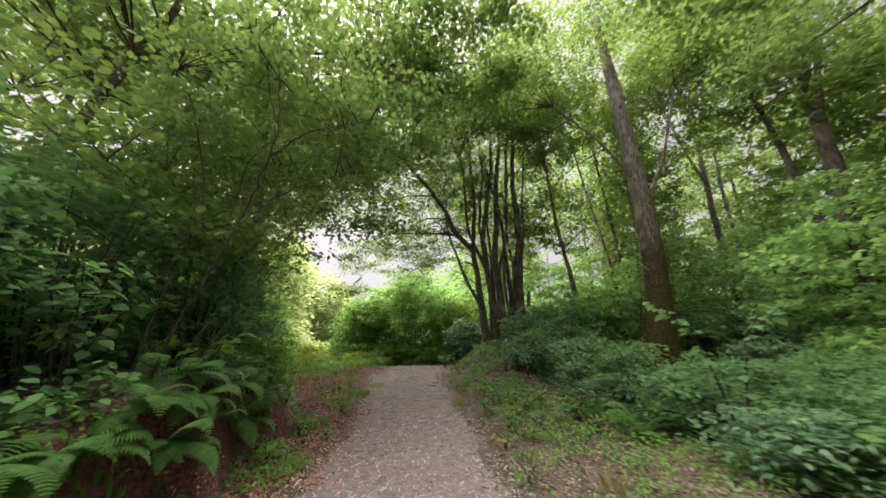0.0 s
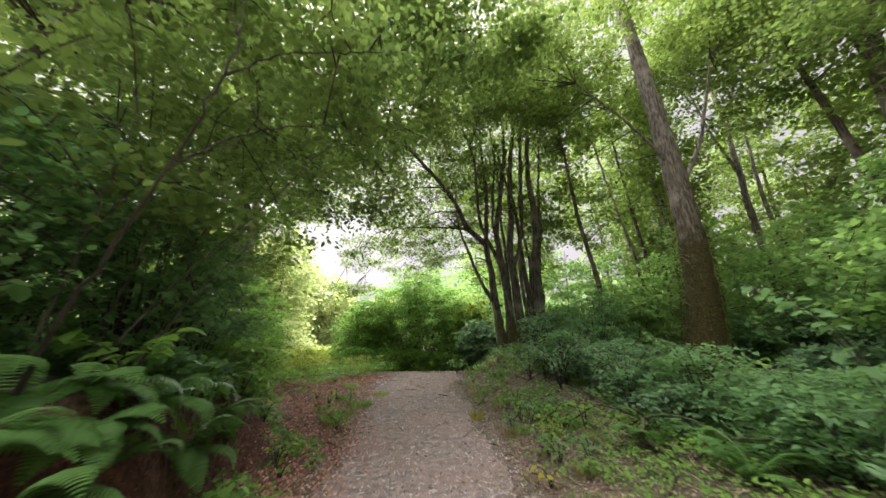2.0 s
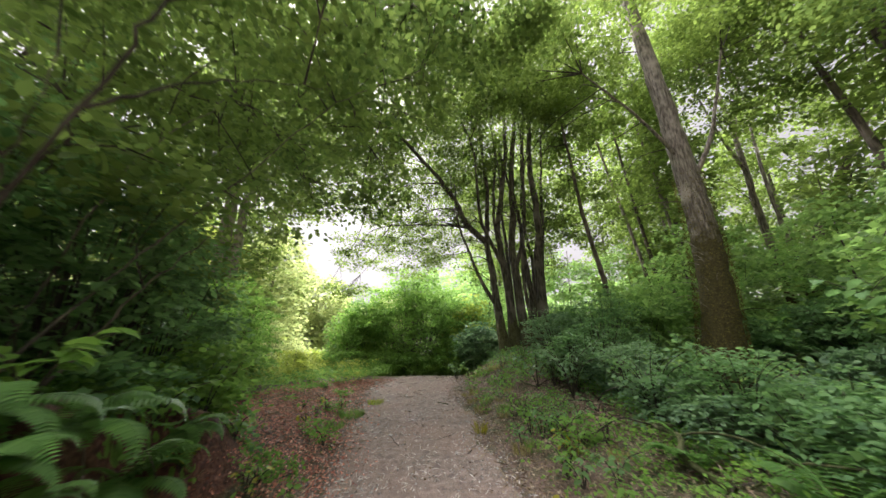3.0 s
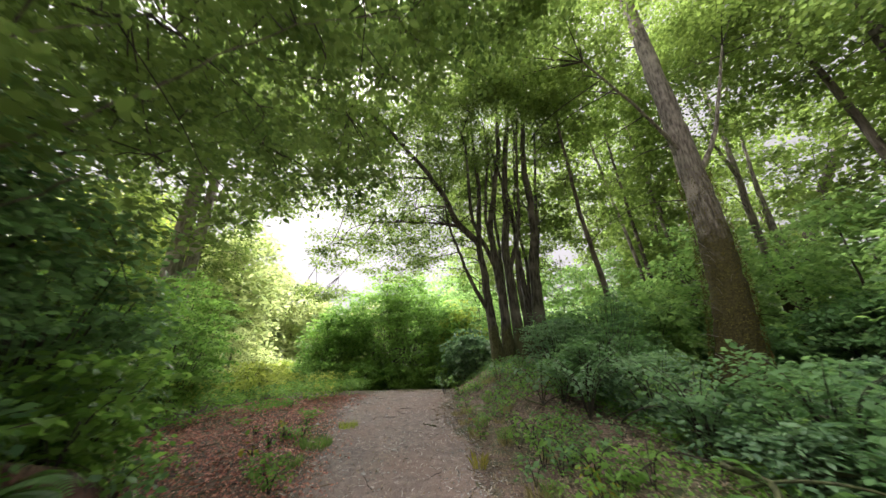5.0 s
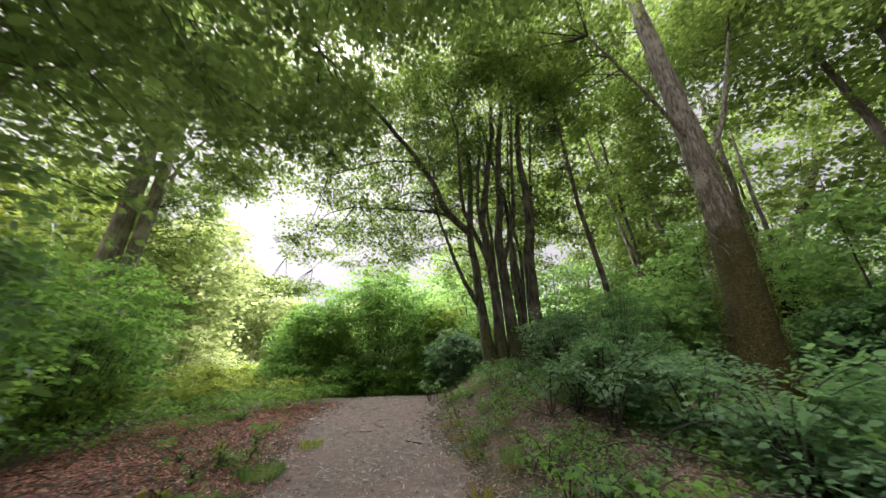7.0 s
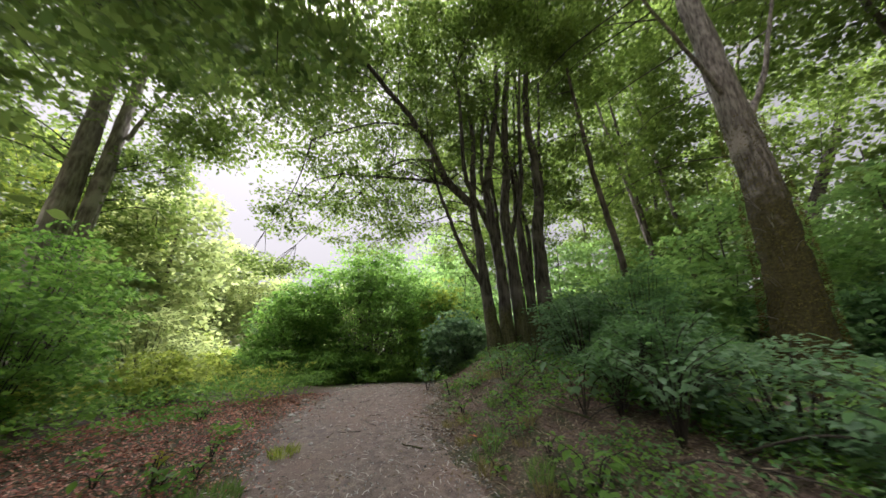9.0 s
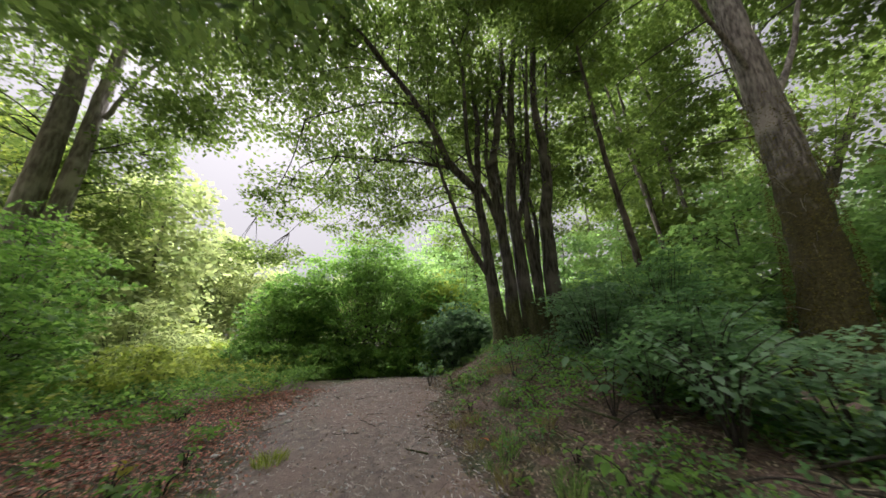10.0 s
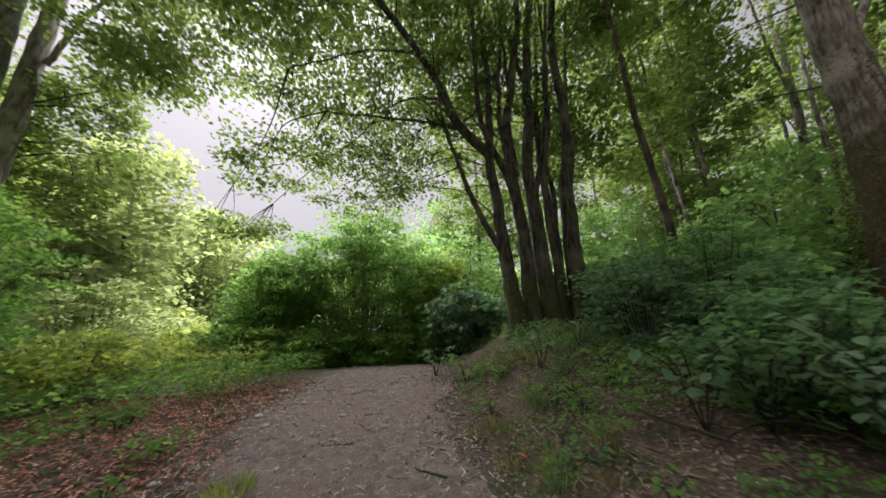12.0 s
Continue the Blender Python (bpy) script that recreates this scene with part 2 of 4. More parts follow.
def leaves(rng, points, size, outline, tilt=0.5, spin=None, droop=0.25):
    """Leaf polygons at points: blades near level with a random tilt."""
    n = len(points)
    yaw = rng.uniform(0, 2 * np.pi, n) if spin is None else spin + rng.normal(0, 0.7, n)
    normal = np.stack([rng.normal(0, tilt, n), rng.normal(0, tilt, n), np.ones(n)], 1)
    normal /= np.linalg.norm(normal, axis=1, keepdims=True)
    fwd = np.stack([np.cos(yaw), np.sin(yaw), -droop + rng.normal(0, 0.25, n)], 1)
    fwd -= normal * np.sum(fwd * normal, 1, keepdims=True)
    fwd /= np.linalg.norm(fwd, axis=1, keepdims=True)
    side = np.cross(fwd, normal)
    s = size * rng.uniform(0.6, 1.25, n)
    o = outline
    return points[:, None, :] + s[:, None, None] * (o[None, :, 0:1] * side[:, None] + o[None, :, 1:2] * fwd[:, None] + o[None, :, 2:3] * normal[:, None])


def tube(points, radii, sides=8, rough=0.0, seed=0):
    """Verts and faces of a tapered limb along points."""
    pts = np.asarray(points, float)
    n = len(pts)
    tang = np.gradient(pts, axis=0)
    tang /= np.linalg.norm(tang, axis=1, keepdims=True) + 1e-9
    ref = np.array([1.0, 0, 0]) if abs(tang[0][0]) < 0.8 else np.array([0, 1.0, 0])
    a = np.cross(tang, ref)
    a /= np.linalg.norm(a, axis=1, keepdims=True) + 1e-9
    b = np.cross(tang, a)
    ang = np.arange(sides) * 2 * np.pi / sides
    r = np.asarray(radii, float)[:, None] * np.ones((1, sides))
    if rough:
        rng = np.random.default_rng(seed)
        lobes = rng.normal(0, 1, sides) * 0.6
        r = r * (1 + rough * (lobes[None, :] + rng.normal(0, 0.6, (n, sides))))
    v = pts[:, None] + r[..., None] * (np.cos(ang)[None, :, None] * a[:, None] + np.sin(ang)[None, :, None] * b[:, None])
    faces = [(i * sides + j, i * sides + (j + 1) % sides, (i + 1) * sides + (j + 1) % sides, (i + 1) * sides + j) for i in range(n - 1) for j in range(sides)]
    faces.append(tuple((n - 1) * sides + j for j in range(sides)))
    return v.reshape(-1, 3), faces


def curve_through(points, steps=8):
    """Catmull-Rom line through the points."""
    p = [np.array(q, float) for q in points]
    p = [2 * p[0] - p[1]] + p + [2 * p[-1] - p[-2]]
    out = []
    for i in range(1, len(p) - 2):
        for k in range(steps):
            t = k / steps
            out.append(0.5 * (2 * p[i] + (p[i + 1] - p[i - 1]) * t + (2 * p[i - 1] - 5 * p[i] + 4 * p[i + 1] - p[i + 2]) * t * t
                              + (3 * p[i] - p[i - 1] - 3 * p[i + 1] + p[i + 2]) * t ** 3))
    out.append(p[-2])
    return np.array(out)


def joined(tubes):
    verts, faces, base = [], [], 0
    for v, f in tubes:
        verts.append(v)
        faces += [tuple(i + base for i in q) for q in f]
        base += len(v)
    return np.concatenate(verts), faces


# ---- the lie of the land ----
def path_mid(y):
    return np.interp(y, [-6, 0, 3.5, 6.3, 8.2, 10.2, 12, 13.5, 15, 20], [0.1, -0.15, -0.4, -0.6, -0.92, -1.28, -1.1, -0.85, -0.5, 0.5])


def path_half(y):
    return np.interp(y, [-6, 6, 10.2, 12, 14, 16], [1.15, 1.2, 1.4, 1.35, 1.1, 1.0])


def land(x, y):
    """Height of the ground."""
    x, y = np.asarray(x, float), np.asarray(y, float)
    z = 0.07 * np.clip(y - 6, 0, 6.5) - 0.05 * np.clip(y - 13, 0, 14)
    right = x - (path_mid(y) + path_half(y))
    high = np.interp(y, [-4, 4, 7, 9.5, 12, 15, 20], [0.45, 0.35, 0.45, 0.8, 1.1, 0.9, 0.5])
    z = z + high * smooth(-0.2, 2.2, right) * (1 - 0.5 * smooth(1.8, 4.6, right))
    left = (path_mid(y) - path_half(y)) - x
    z = z + 0.15 * smooth(0.0, 1.0, left) * smooth(2, 6, y) * (1 - smooth(9, 13, y))
    z = z + (1.08 + 0.12 * np.sin(2.3 * y)) * smooth(0.72 + 0.1 * np.sin(3.1 * y + 1), 1.15 + 0.1 * np.sin(3.1 * y + 1), left) * (1 - smooth(4.4, 6.4, y))
    z = z - 0.9 * smooth(2.0, 9.0, left) * smooth(9, 16, y)
    wob = np.array([noise.noise((u * 0.9, v * 0.9, 0.3)) for u, v in zip(x.ravel(), y.ravel())]).reshape(x.shape)
    return z + 0.05 * wob * smooth(0.0, 0.8, np.abs(x - path_mid(y)) - path_half(y) + 0.3)


def grid_axis(near, far, step, grow):
    v, s = [near], step
    while v[-1] < far:
        s *= grow
        v.append(v[-1] + s)
    return v


xs = np.array([-v for v in grid_axis(8, 1500, 0.2, 1.18)][::-1] + list(np.arange(-7.85, 9, 0.15)) + grid_axis(9, 1500, 0.2, 1.18))
ys = np.array([-v for v in grid_axis(3, 1500, 0.2, 1.2)][::-1] + list(np.arange(-2.85, 18, 0.15)) + grid_axis(18, 1500, 0.2, 1.18))
gx, gy = np.meshgrid(xs, ys)
gz = land(gx, gy)
verts = np.stack([gx, gy, gz], -1).reshape(-1, 3)
w = len(xs)
faces = [(j * w + i, j * w + i + 1, (j + 1) * w + i + 1, (j + 1) * w + i) for j in range(len(ys) - 1) for i in range(w - 1)]
ground = tagged(new("ground", mesh_from("ground", verts, faces, SOIL, True)), "brown forest soil with moss and leaf litter", "ground", kind="structure")

# the trodden path, worn just into the ground with ragged edges
rows_y = np.arange(-6, 15.4, 0.12)
cols = np.linspace(-1, 1, 25)
pv = []
for y in rows_y:
    for c in cols:
        edge = 1 + 0.13 * noise.noise((c * 0.4 + (5 if c > 0 else 0), y * 0.9, 2)) + 0.06 * noise.noise((9 if c > 0 else 0, y * 4, 2))
        x = path_mid(y) + path_half(y) * c * edge
        pv.append((x, y, float(land(x, y)) + 0.022 * (1 - abs(c) ** 6) - 0.012 + 0.012 * noise.noise((x * 1.5, y * 1.5, 7))))
w = len(cols)
pf = [(j * w + i, j * w + i + 1, (j + 1) * w + i + 1, (j + 1) * w + i) for j in range(len(rows_y) - 1) for i in range(w - 1)]
path = tagged(new("path", mesh_from("path", pv, pf, PATH, True)), "trodden grey-brown dirt path with fine gravel", "path", kind="structure")


# ---- trees ----
def spray(rng, clumps, per, radius, flat, size, outline, tilt=0.7, droop=0.25):
    """Leaves in flattened sprays round clump centres."""
    c = np.repeat(clumps, per, 0)
    d = rng.normal(0, 1, c.shape)
    d /= np.linalg.norm(d, axis=1, keepdims=True)
    d *= rng.uniform(0.05, 1, (len(c), 1)) ** 0.6
    rad = np.repeat(radius * rng.uniform(0.6, 1.4, len(clumps)), per)[:, None]
    p = c + d * rad * np.array([1, 1, flat])
    p[:, 2] -= 0.25 * np.sum((p[:, :2] - c[:, :2]) ** 2, 1) / radius
    return leaves(rng, p, size, outline, tilt, np.arctan2(d[:, 1], d[:, 0]), droop)


def blob_points(rng, centre, radii, count, hollow=0.35):
    d = rng.normal(0, 1, (count, 3))
    d /= np.linalg.norm(d, axis=1, keepdims=True)
    d *= (rng.uniform(hollow ** 3, 1, (count, 1))) ** (1 / 3)
    return np.array(centre) + d * np.array(radii)


def tree(name, seed, label, stems, blobs, bark, leaf, size=0.12, outline=OVAL, per=30, clump=0.5, flat=0.35, group="", twigs=True, flare=0.45, wobble=0.0):
    """A tree: stems = [(points, base radius, top radius)], the first the trunk; blobs = [(centre, radii, clumps)] of foliage, tied by boughs to the stems."""
    rng = np.random.default_rng(seed)
    base = np.array(stems[0][0][0], float)
    t = thing(name, base, label, "tree", group)
    lines = []
    for k, (pts, r0, r1) in enumerate(stems):
        line = curve_through(pts, 9) - base
        f = np.linspace(0, 1, len(line))
        rad = r0 + (r1 - r0) * f ** 0.8
        if k == 0 or pts[0][2] < stems[0][0][0][2] + 0.6:
            rad = rad * (1 + flare * np.exp(-(line[:, 2] - line[0, 2]) / 0.4))
            line[0, 2] -= 0.15
        line += rng.normal(0, 0.006, line.shape) * (1 + f[:, None])
        if wobble:
            for ax in (0, 1):
                line[:, ax] += wobble * np.sin(np.pi * f) * (np.sin(line[:, 2] * rng.uniform(0.9, 1.6) + rng.uniform(0, 6)) + 0.4 * np.sin(line[:, 2] * rng.uniform(2.5, 4) + rng.uniform(0, 6)))
        v, fc = tube(line, rad, 16 if r0 > 0.2 else 9, 0.045, seed + k)
        part("trunk" if k == 0 else "limb", mesh_from("stem", v, fc, bark, True), t)
        lines.append(line)
    allp = np.concatenate([ln[len(ln) // 3:] for ln in lines])
    quads, tubes = [], []
    for centre, radii, count in blobs:
        cl = blob_points(rng, np.array(centre) - base, radii, count)
        quads.append(spray(rng, cl, per, clump, flat, size, outline))
        if twigs:
            # boughs from the nearest wood into the foliage, with twigs to every third clump
            picks = cl[rng.permutation(len(cl))[: max(2, min(9, len(cl) // 16))]]
            joints = []
            for q in picks:
                hub = allp[np.argmin(np.linalg.norm((allp - q) * np.array([1, 1, 0.7]) + np.array([0, 0, 0.5]), axis=1))]
                midp = hub * 0.5 + q * 0.5 + rng.normal(0, 0.15, 3) + np.array([0, 0, 0.1 * np.linalg.norm(q - hub)])
                ln = curve_through([hub, midp, q], 5)
                v, fc = tube(ln, np.linspace(min(0.022, stems[0][1] * 0.75), 0.005, len(ln)), 5)
                part("bough", mesh_from("bough", v, fc, TWIG, True), t)
                joints += [ln[3], ln[5], ln[8]]
            joints = np.array(joints)
            for q in cl[::3]:
                j = joints[np.argmin(np.linalg.norm(joints - q, axis=1))]
                if np.linalg.norm(j - q) < 1.8:
                    tubes.append(tube([j, (j + q) / 2 + np.array([0, 0, 0.08]), q], [0.011, 0.008, 0.004], 4))
    part("crown", array_mesh("crown", np.concatenate(quads), len(outline), leaf), t)
    if tubes:
        v, fc = joined(tubes)
        tagged(part("branchwork", mesh_from("branchwork", v, fc, TWIG), t), kind="stuff")
    return t


def at(x, y, dz=0.0):
    return (x, y, float(land(x, y)) + dz)


# great mossy maple beside the path
tree("maple_tree", 11, "tall grey maple with a moss-covered lower trunk", [
    ([at(6.85, 9.75, -0.1), (7.0, 9.7, 1.6), (7.25, 9.7, 3.1), (7.4, 9.7, 5.2), (7.4, 9.7, 8.2), (7.3, 9.7, 12.2), (7.2, 9.7, 16)], 0.49, 0.19),
    ([(7.43, 9.7, 6.3), (8.4, 9.4, 8.2), (9.0, 8.8, 11)], 0.1, 0.03),
    ([(7.43, 9.7, 7.2), (6.1, 9.4, 8.8), (4.2, 8.8, 10.0)], 0.07, 0.025)],
    [((7.0, 11.2, 14.6), (5.2, 3.4, 2.6), 340), ((3.2, 9.9, 11.4), (2.9, 2.6, 1.2), 190), ((12.0, 11.2, 13), (3.2, 3.0, 3.4), 150), ((5.2, 13.4, 8.4), (2.8, 1.4, 2.6), 90), ((10, 9.0, 12), (2.4, 2.4, 2), 90)],
    BARK_GREY, LEAF_MAPLE, 0.14, DIAMOND, 48, 0.62)

# moss tufts and epiphyte twigs on the lower trunk
maple = bpy.data.objects["maple_tree"]
moss_rng = np.random.default_rng(88)
n_moss = 11000
mz = 0.5 + 6.2 * moss_rng.uniform(0, 1, n_moss) ** 1.9
ma = moss_rng.uniform(0, 2 * np.pi, n_moss)
axis_x = np.interp(mz, [0.5, 1.6, 3.1, 5.2], [6.85, 7.0, 7.25, 7.4])
axis_y = np.interp(mz, [0.5, 5.2], [9.75, 9.7])
girth = np.interp(mz, [0.5, 0.9, 1.4, 2.2, 5.2, 7], [0.7, 0.6, 0.53, 0.49, 0.41, 0.36]) + moss_rng.uniform(-0.02, 0.03, n_moss)
tufts = np.stack([axis_x + girth * np.cos(ma), axis_y + girth * np.sin(ma), mz], 1) - np.array(maple.location)
tagged(part("moss", array_mesh("moss", leaves(moss_rng, tufts, 0.038, DIAMOND, 1.6, ma, 0.9), 4, MOSS), maple, "brown-green hanging moss"), kind="stuff")
for i in range(18):
    a, z = moss_rng.uniform(2.2, 4.6), moss_rng.uniform(1.2, 4.4)
    foot = np.array([np.interp(z, [0.5, 1.6, 3.1, 5.2], [6.85, 7.0, 7.25, 7.4]), 9.7, z]) + 0.42 * np.array([math.cos(a), math.sin(a), 0])
    tip = foot + moss_rng.uniform(0.3, 0.75) * np.array([math.cos(a), math.sin(a), moss_rng.uniform(-0.1, 0.5)])
    part("twig", mesh_from("twig", *tube(curve_through([foot, (foot + tip) / 2 + np.array([0, 0, 0.05]), tip], 3) - np.array(maple.location), np.linspace(0.008, 0.003, 7), 5), BARK_PALE, True), maple)

# clump of slender stems with a long limb over the path
tree("maple_clump", 12, "clump of slender grey maple stems on the bank", [
    ([at(1.85, 12.35, -0.1), (1.6, 12.5, 3.25), (1.43, 12.5, 5.4), (1.5, 12.8, 8.0), (1.3, 13, 13)], 0.19, 0.05),
    ([(1.43, 12.5, 5.4), (0.55, 12.5, 6.3), (0.0, 12.4, 7.6), (-1.05, 12.2, 8.9), (-2.45, 11.8, 10.2), (-4.0, 11.3, 11.2)], 0.13, 0.05),
    ([at(2.15, 12.4, -0.1), (2.08, 12.5, 3.75), (1.9, 12.5, 6.4), (2.45, 12.6, 10.4), (2.4, 12.5, 14)], 0.19, 0.06),
    ([at(2.6, 12.4, -0.1), (2.4, 12.5, 4.6), (2.5, 12.5, 7.4), (2.85, 12.6, 11), (3.0, 12.7, 14)], 0.2, 0.06),
    ([at(2.95, 12.55, -0.1), (2.95, 12.7, 4.4), (2.75, 12.8, 7.0), (2.2, 12.9, 10)], 0.13, 0.05),
    ([at(3.25, 12.4, -0.1), (3.35, 12.5, 4.3), (3.44, 12.5, 6.5), (3.5, 12.6, 9.9), (3.75, 12.5, 14)], 0.23, 0.07),
    ([at(3.45, 12.6, -0.1), (3.55, 12.8, 4.3), (3.9, 12.9, 7.5), (4.2, 12.9, 11)], 0.1, 0.04),
    ([at(2.4, 12.75, -0.1), (2.25, 12.9, 4.2), (2.2, 13.0, 7.0), (2.05, 13.0, 11)], 0.1, 0.035),
    ([at(2.85, 12.3, -0.1), (2.7, 12.35, 4.0), (2.95, 12.3, 7.5), (3.3, 12.3, 12)], 0.09, 0.03),
    ([(2.45, 12.5, 4.4), (2.95, 12.55, 6.4), (3.15, 12.6, 9.0), (3.1, 12.7, 13)], 0.085, 0.03),
    ([at(3.1, 12.85, -0.1), (3.2, 13.0, 4.5), (3.1, 13.1, 8.0), (3.45, 13.2, 12)], 0.085, 0.03),
    ([(2.08, 12.5, 3.7), (1.75, 12.6, 6.4), (1.95, 12.7, 9.5), (1.7, 12.8, 12.5)], 0.08, 0.03),
    ([(1.65, 12.45, 2.9), (1.1, 12.5, 3.9), (0.68, 12.5, 5.0), (0.25, 12.5, 6.1), (0.1, 12.5, 8.0)], 0.085, 0.03),
    ([(0.75, 12.5, 6.1), (-0.3, 12.5, 6.25), (-2.5, 12.5, 6.25)], 0.06, 0.02),
    ([(2.05, 12.5, 4.2), (1.2, 12.4, 6.5), (0.9, 12.2, 9.5), (0.2, 12, 12)], 0.09, 0.03),
    ([(-0.4, 12.35, 8.1), (-1.8, 12.6, 8.2), (-3.6, 12.8, 7.6)], 0.045, 0.015),
    ([(0.3, 12.45, 6.9), (-0.9, 13.2, 7.2), (-2.2, 14.2, 6.6)], 0.045, 0.015)],
    [((2.4, 12.9, 12.2), (4.2, 2.8, 3.0), 450), ((0.9, 13.4, 9.6), (2.4, 1.6, 1.7), 150), ((-1.1, 13.7, 7.8), (3.1, 1.7, 2.9), 310), ((-1.5, 14.6, 5.9), (2.6, 0.9, 1.5), 75),
     ((-2.0, 10.8, 11.2), (4.4, 2.6, 1.2), 360), ((3.6, 14.4, 6.4), (1.8, 1.3, 2.4), 100), ((2.6, 13.4, 7.2), (1.8, 0.9, 3.0), 70), ((-4.8, 14.3, 3.9), (0.9, 0.6, 0.4), 22), ((-4.2, 13.6, 5.6), (0.9, 0.7, 1.0), 26)],
    BARK_STEM, LEAF_MAPLE, 0.112, DIAMOND, 52, 0.52, wobble=0.045)

# bare dead branches among the stems
twig_rng = np.random.default_rng(77)
clump = bpy.data.objects["maple_clump"]
feet = [(1.55, 12.5, 4.0), (1.45, 12.5, 5.0), (0.6, 12.5, 6.2), (0.0, 12.4, 7.5), (2.0, 12.5, 5.2), (2.4, 12.5, 6.0), (-1.0, 12.2, 8.8), (3.4, 12.5, 6.2), (0.3, 12.5, 6.1)]
for i in range(34):
    foot = np.array(feet[i % len(feet)]) + np.array([0, 0, twig_rng.uniform(-0.4, 0.9)]) * (1 if i % len(feet) in (0, 1, 4, 5, 7) else 0)
    out = np.array([twig_rng.normal(-0.8, 0.7), twig_rng.normal(-0.2, 0.6), twig_rng.uniform(-0.3, 0.9)])
    reach = twig_rng.uniform(0.9, 2.3)
    out *= reach / np.linalg.norm(out)
    line = curve_through([foot, foot + out * 0.5 + np.array([0, 0, 0.15 * reach]), foot + out], 5) - np.array(clump.location)
    part("dead_branch", mesh_from("dead_branch", *tube(line, np.linspace(0.02, 0.006, len(line)), 5), TWIG, True), clump)

# young maple arching out of the bank
tree("arching_sapling", 13, "arching young maple with pale stems growing from the bank", [
    ([at(-3.1, 3.5, -0.1), (-2.95, 3.9, 2.0), (-2.4, 4.3, 3.2), (-1.7, 4.7, 4.6), (-0.7, 5.3, 5.9)], 0.011, 0.005),
    ([at(-3.45, 3.8, -0.1), (-3.4, 4.1, 3.2), (-3.3, 4.8, 4.8)], 0.012, 0.005),
    ([at(-3.2, 3.9, -0.1), (-2.9, 4.1, 1.9), (-2.65, 4.4, 2.6)], 0.013, 0.005),
    ([at(-3.35, 3.35, -0.1), (-3.2, 3.3, 2.3), (-2.9, 3.1, 3.4)], 0.014, 0.005)],
    [((-3.3, 4.6, 5.2), (2.6, 1.9, 0.8), 170), ((-1.2, 5.6, 6.2), (2.0, 1.6, 0.7), 100), ((-2.3, 7.0, 4.8), (1.2, 1.0, 0.8), 60), ((-4.8, 3.3, 4.2), (1.7, 2.0, 1.3), 105), ((-3.9, 6.0, 3.6), (1.4, 1.3, 1.5), 80),
     ((-3.1, 3.9, 2.9), (0.7, 0.7, 0.5), 22), ((-5.4, 6.6, 5.4), (1.8, 1.6, 1.2), 120)],
    BARK_YOUNG, LEAF_CANOPY, 0.12, OVAL, 26, 0.46)

tree("slender_sapling", 23, "slender dark sapling bent over the bank", [
    ([at(-2.85, 3.0, -0.1), (-2.62, 2.95, 1.75), (-2.23, 2.9, 2.75), (-2.02, 2.9, 3.75), (-2.1, 2.95, 4.5), (-2.4, 3.0, 5.7)], 0.015, 0.007),
    ([(-2.03, 2.9, 3.6), (-1.75, 3.1, 4.1), (-1.3, 3.4, 4.5), (-0.6, 3.9, 5.2)], 0.012, 0.005),
    ([(-2.05, 2.9, 4.1), (-2.5, 3.2, 4.9), (-3.3, 3.5, 5.4)], 0.012, 0.005),
    ([(-2.23, 2.9, 2.75), (-1.95, 3.3, 3.4), (-1.5, 3.9, 4.0)], 0.011, 0.004)],
    [((-2.3, 3.2, 5.6), (1.3, 1.0, 0.6), 50), ((-1.3, 3.7, 4.9), (0.6, 0.5, 0.3), 12)], TWIG, LEAF_CANOPY, 0.11, OVAL, 26, 0.42)

# tall tree on the bank whose boughs roof the path
tree("overhanging_maple", 18, "dark maple on the bank with boughs over the path", [
    ([at(-6.0, 3.6, -0.1), (-6.1, 3.8, 4), (-5.6, 4.2, 8), (-5.2, 4.5, 12)], 0.12, 0.04),
    ([(-5.8, 4.0, 6.6), (-3.4, 5.2, 8.2), (-0.5, 6.4, 9)], 0.07, 0.02)],
    # the last blob hangs unseen behind the start, added for shade
    [((-3.2, 6.0, 8.4), (2.9, 2.4, 0.8), 120), ((0.2, 6.4, 9.2), (2.8, 2.4, 0.6), 190), ((-6.4, 5.5, 8), (2.6, 2.6, 1.6), 200), ((-8.6, 4.6, 9.6), (2.6, 2.6, 2.2), 150), ((-5.6, 8.6, 7.2), (2.2, 1.8, 1.3), 130), ((-7.6, 7, 4.8), (1.8, 1.8, 2), 100), ((-5.6, 1.2, 7.4), (2.6, 2.0, 1.2), 140), ((-2.6, 8.2, 12.4), (5.4, 2.8, 1.5), 170), ((-2.0, -3.0, 9.0), (4.5, 2.2, 1.0), 70)],
    BARK_DARK, LEAF_CANOPY, 0.112, MAPLE, 48, 0.58)

# mostly out of view: a tree added to shade the near right undergrowth
tree("overhanging_maple", 19, "added maple, mostly out of view, whose boughs shade the undergrowth", [
    ([at(9.2, 1.4, -0.1), (9.1, 1.6, 4), (8.8, 1.9, 8), (8.6, 2.0, 13)], 0.22, 0.07),
    ([(8.9, 1.7, 6.4), (7.4, 2.8, 8.2), (5.2, 3.6, 9)], 0.07, 0.02),
    ([(8.9, 1.7, 7.0), (9.6, 3.8, 8.6), (9.8, 6.0, 9.2)], 0.07, 0.02)],
    [((5.8, 2.6, 9.0), (3.2, 2.6, 1.1), 290), ((9.8, 5.4, 10.0), (2.8, 2.8, 1.6), 110), ((7.0, -1.6, 8.6), (4.0, 2.6, 1.6), 210), ((12.6, 2.4, 8.0), (2.8, 3.0, 2.4), 120)],
    BARK_DARK, LEAF_CANOPY, 0.115, MAPLE, 48, 0.58)
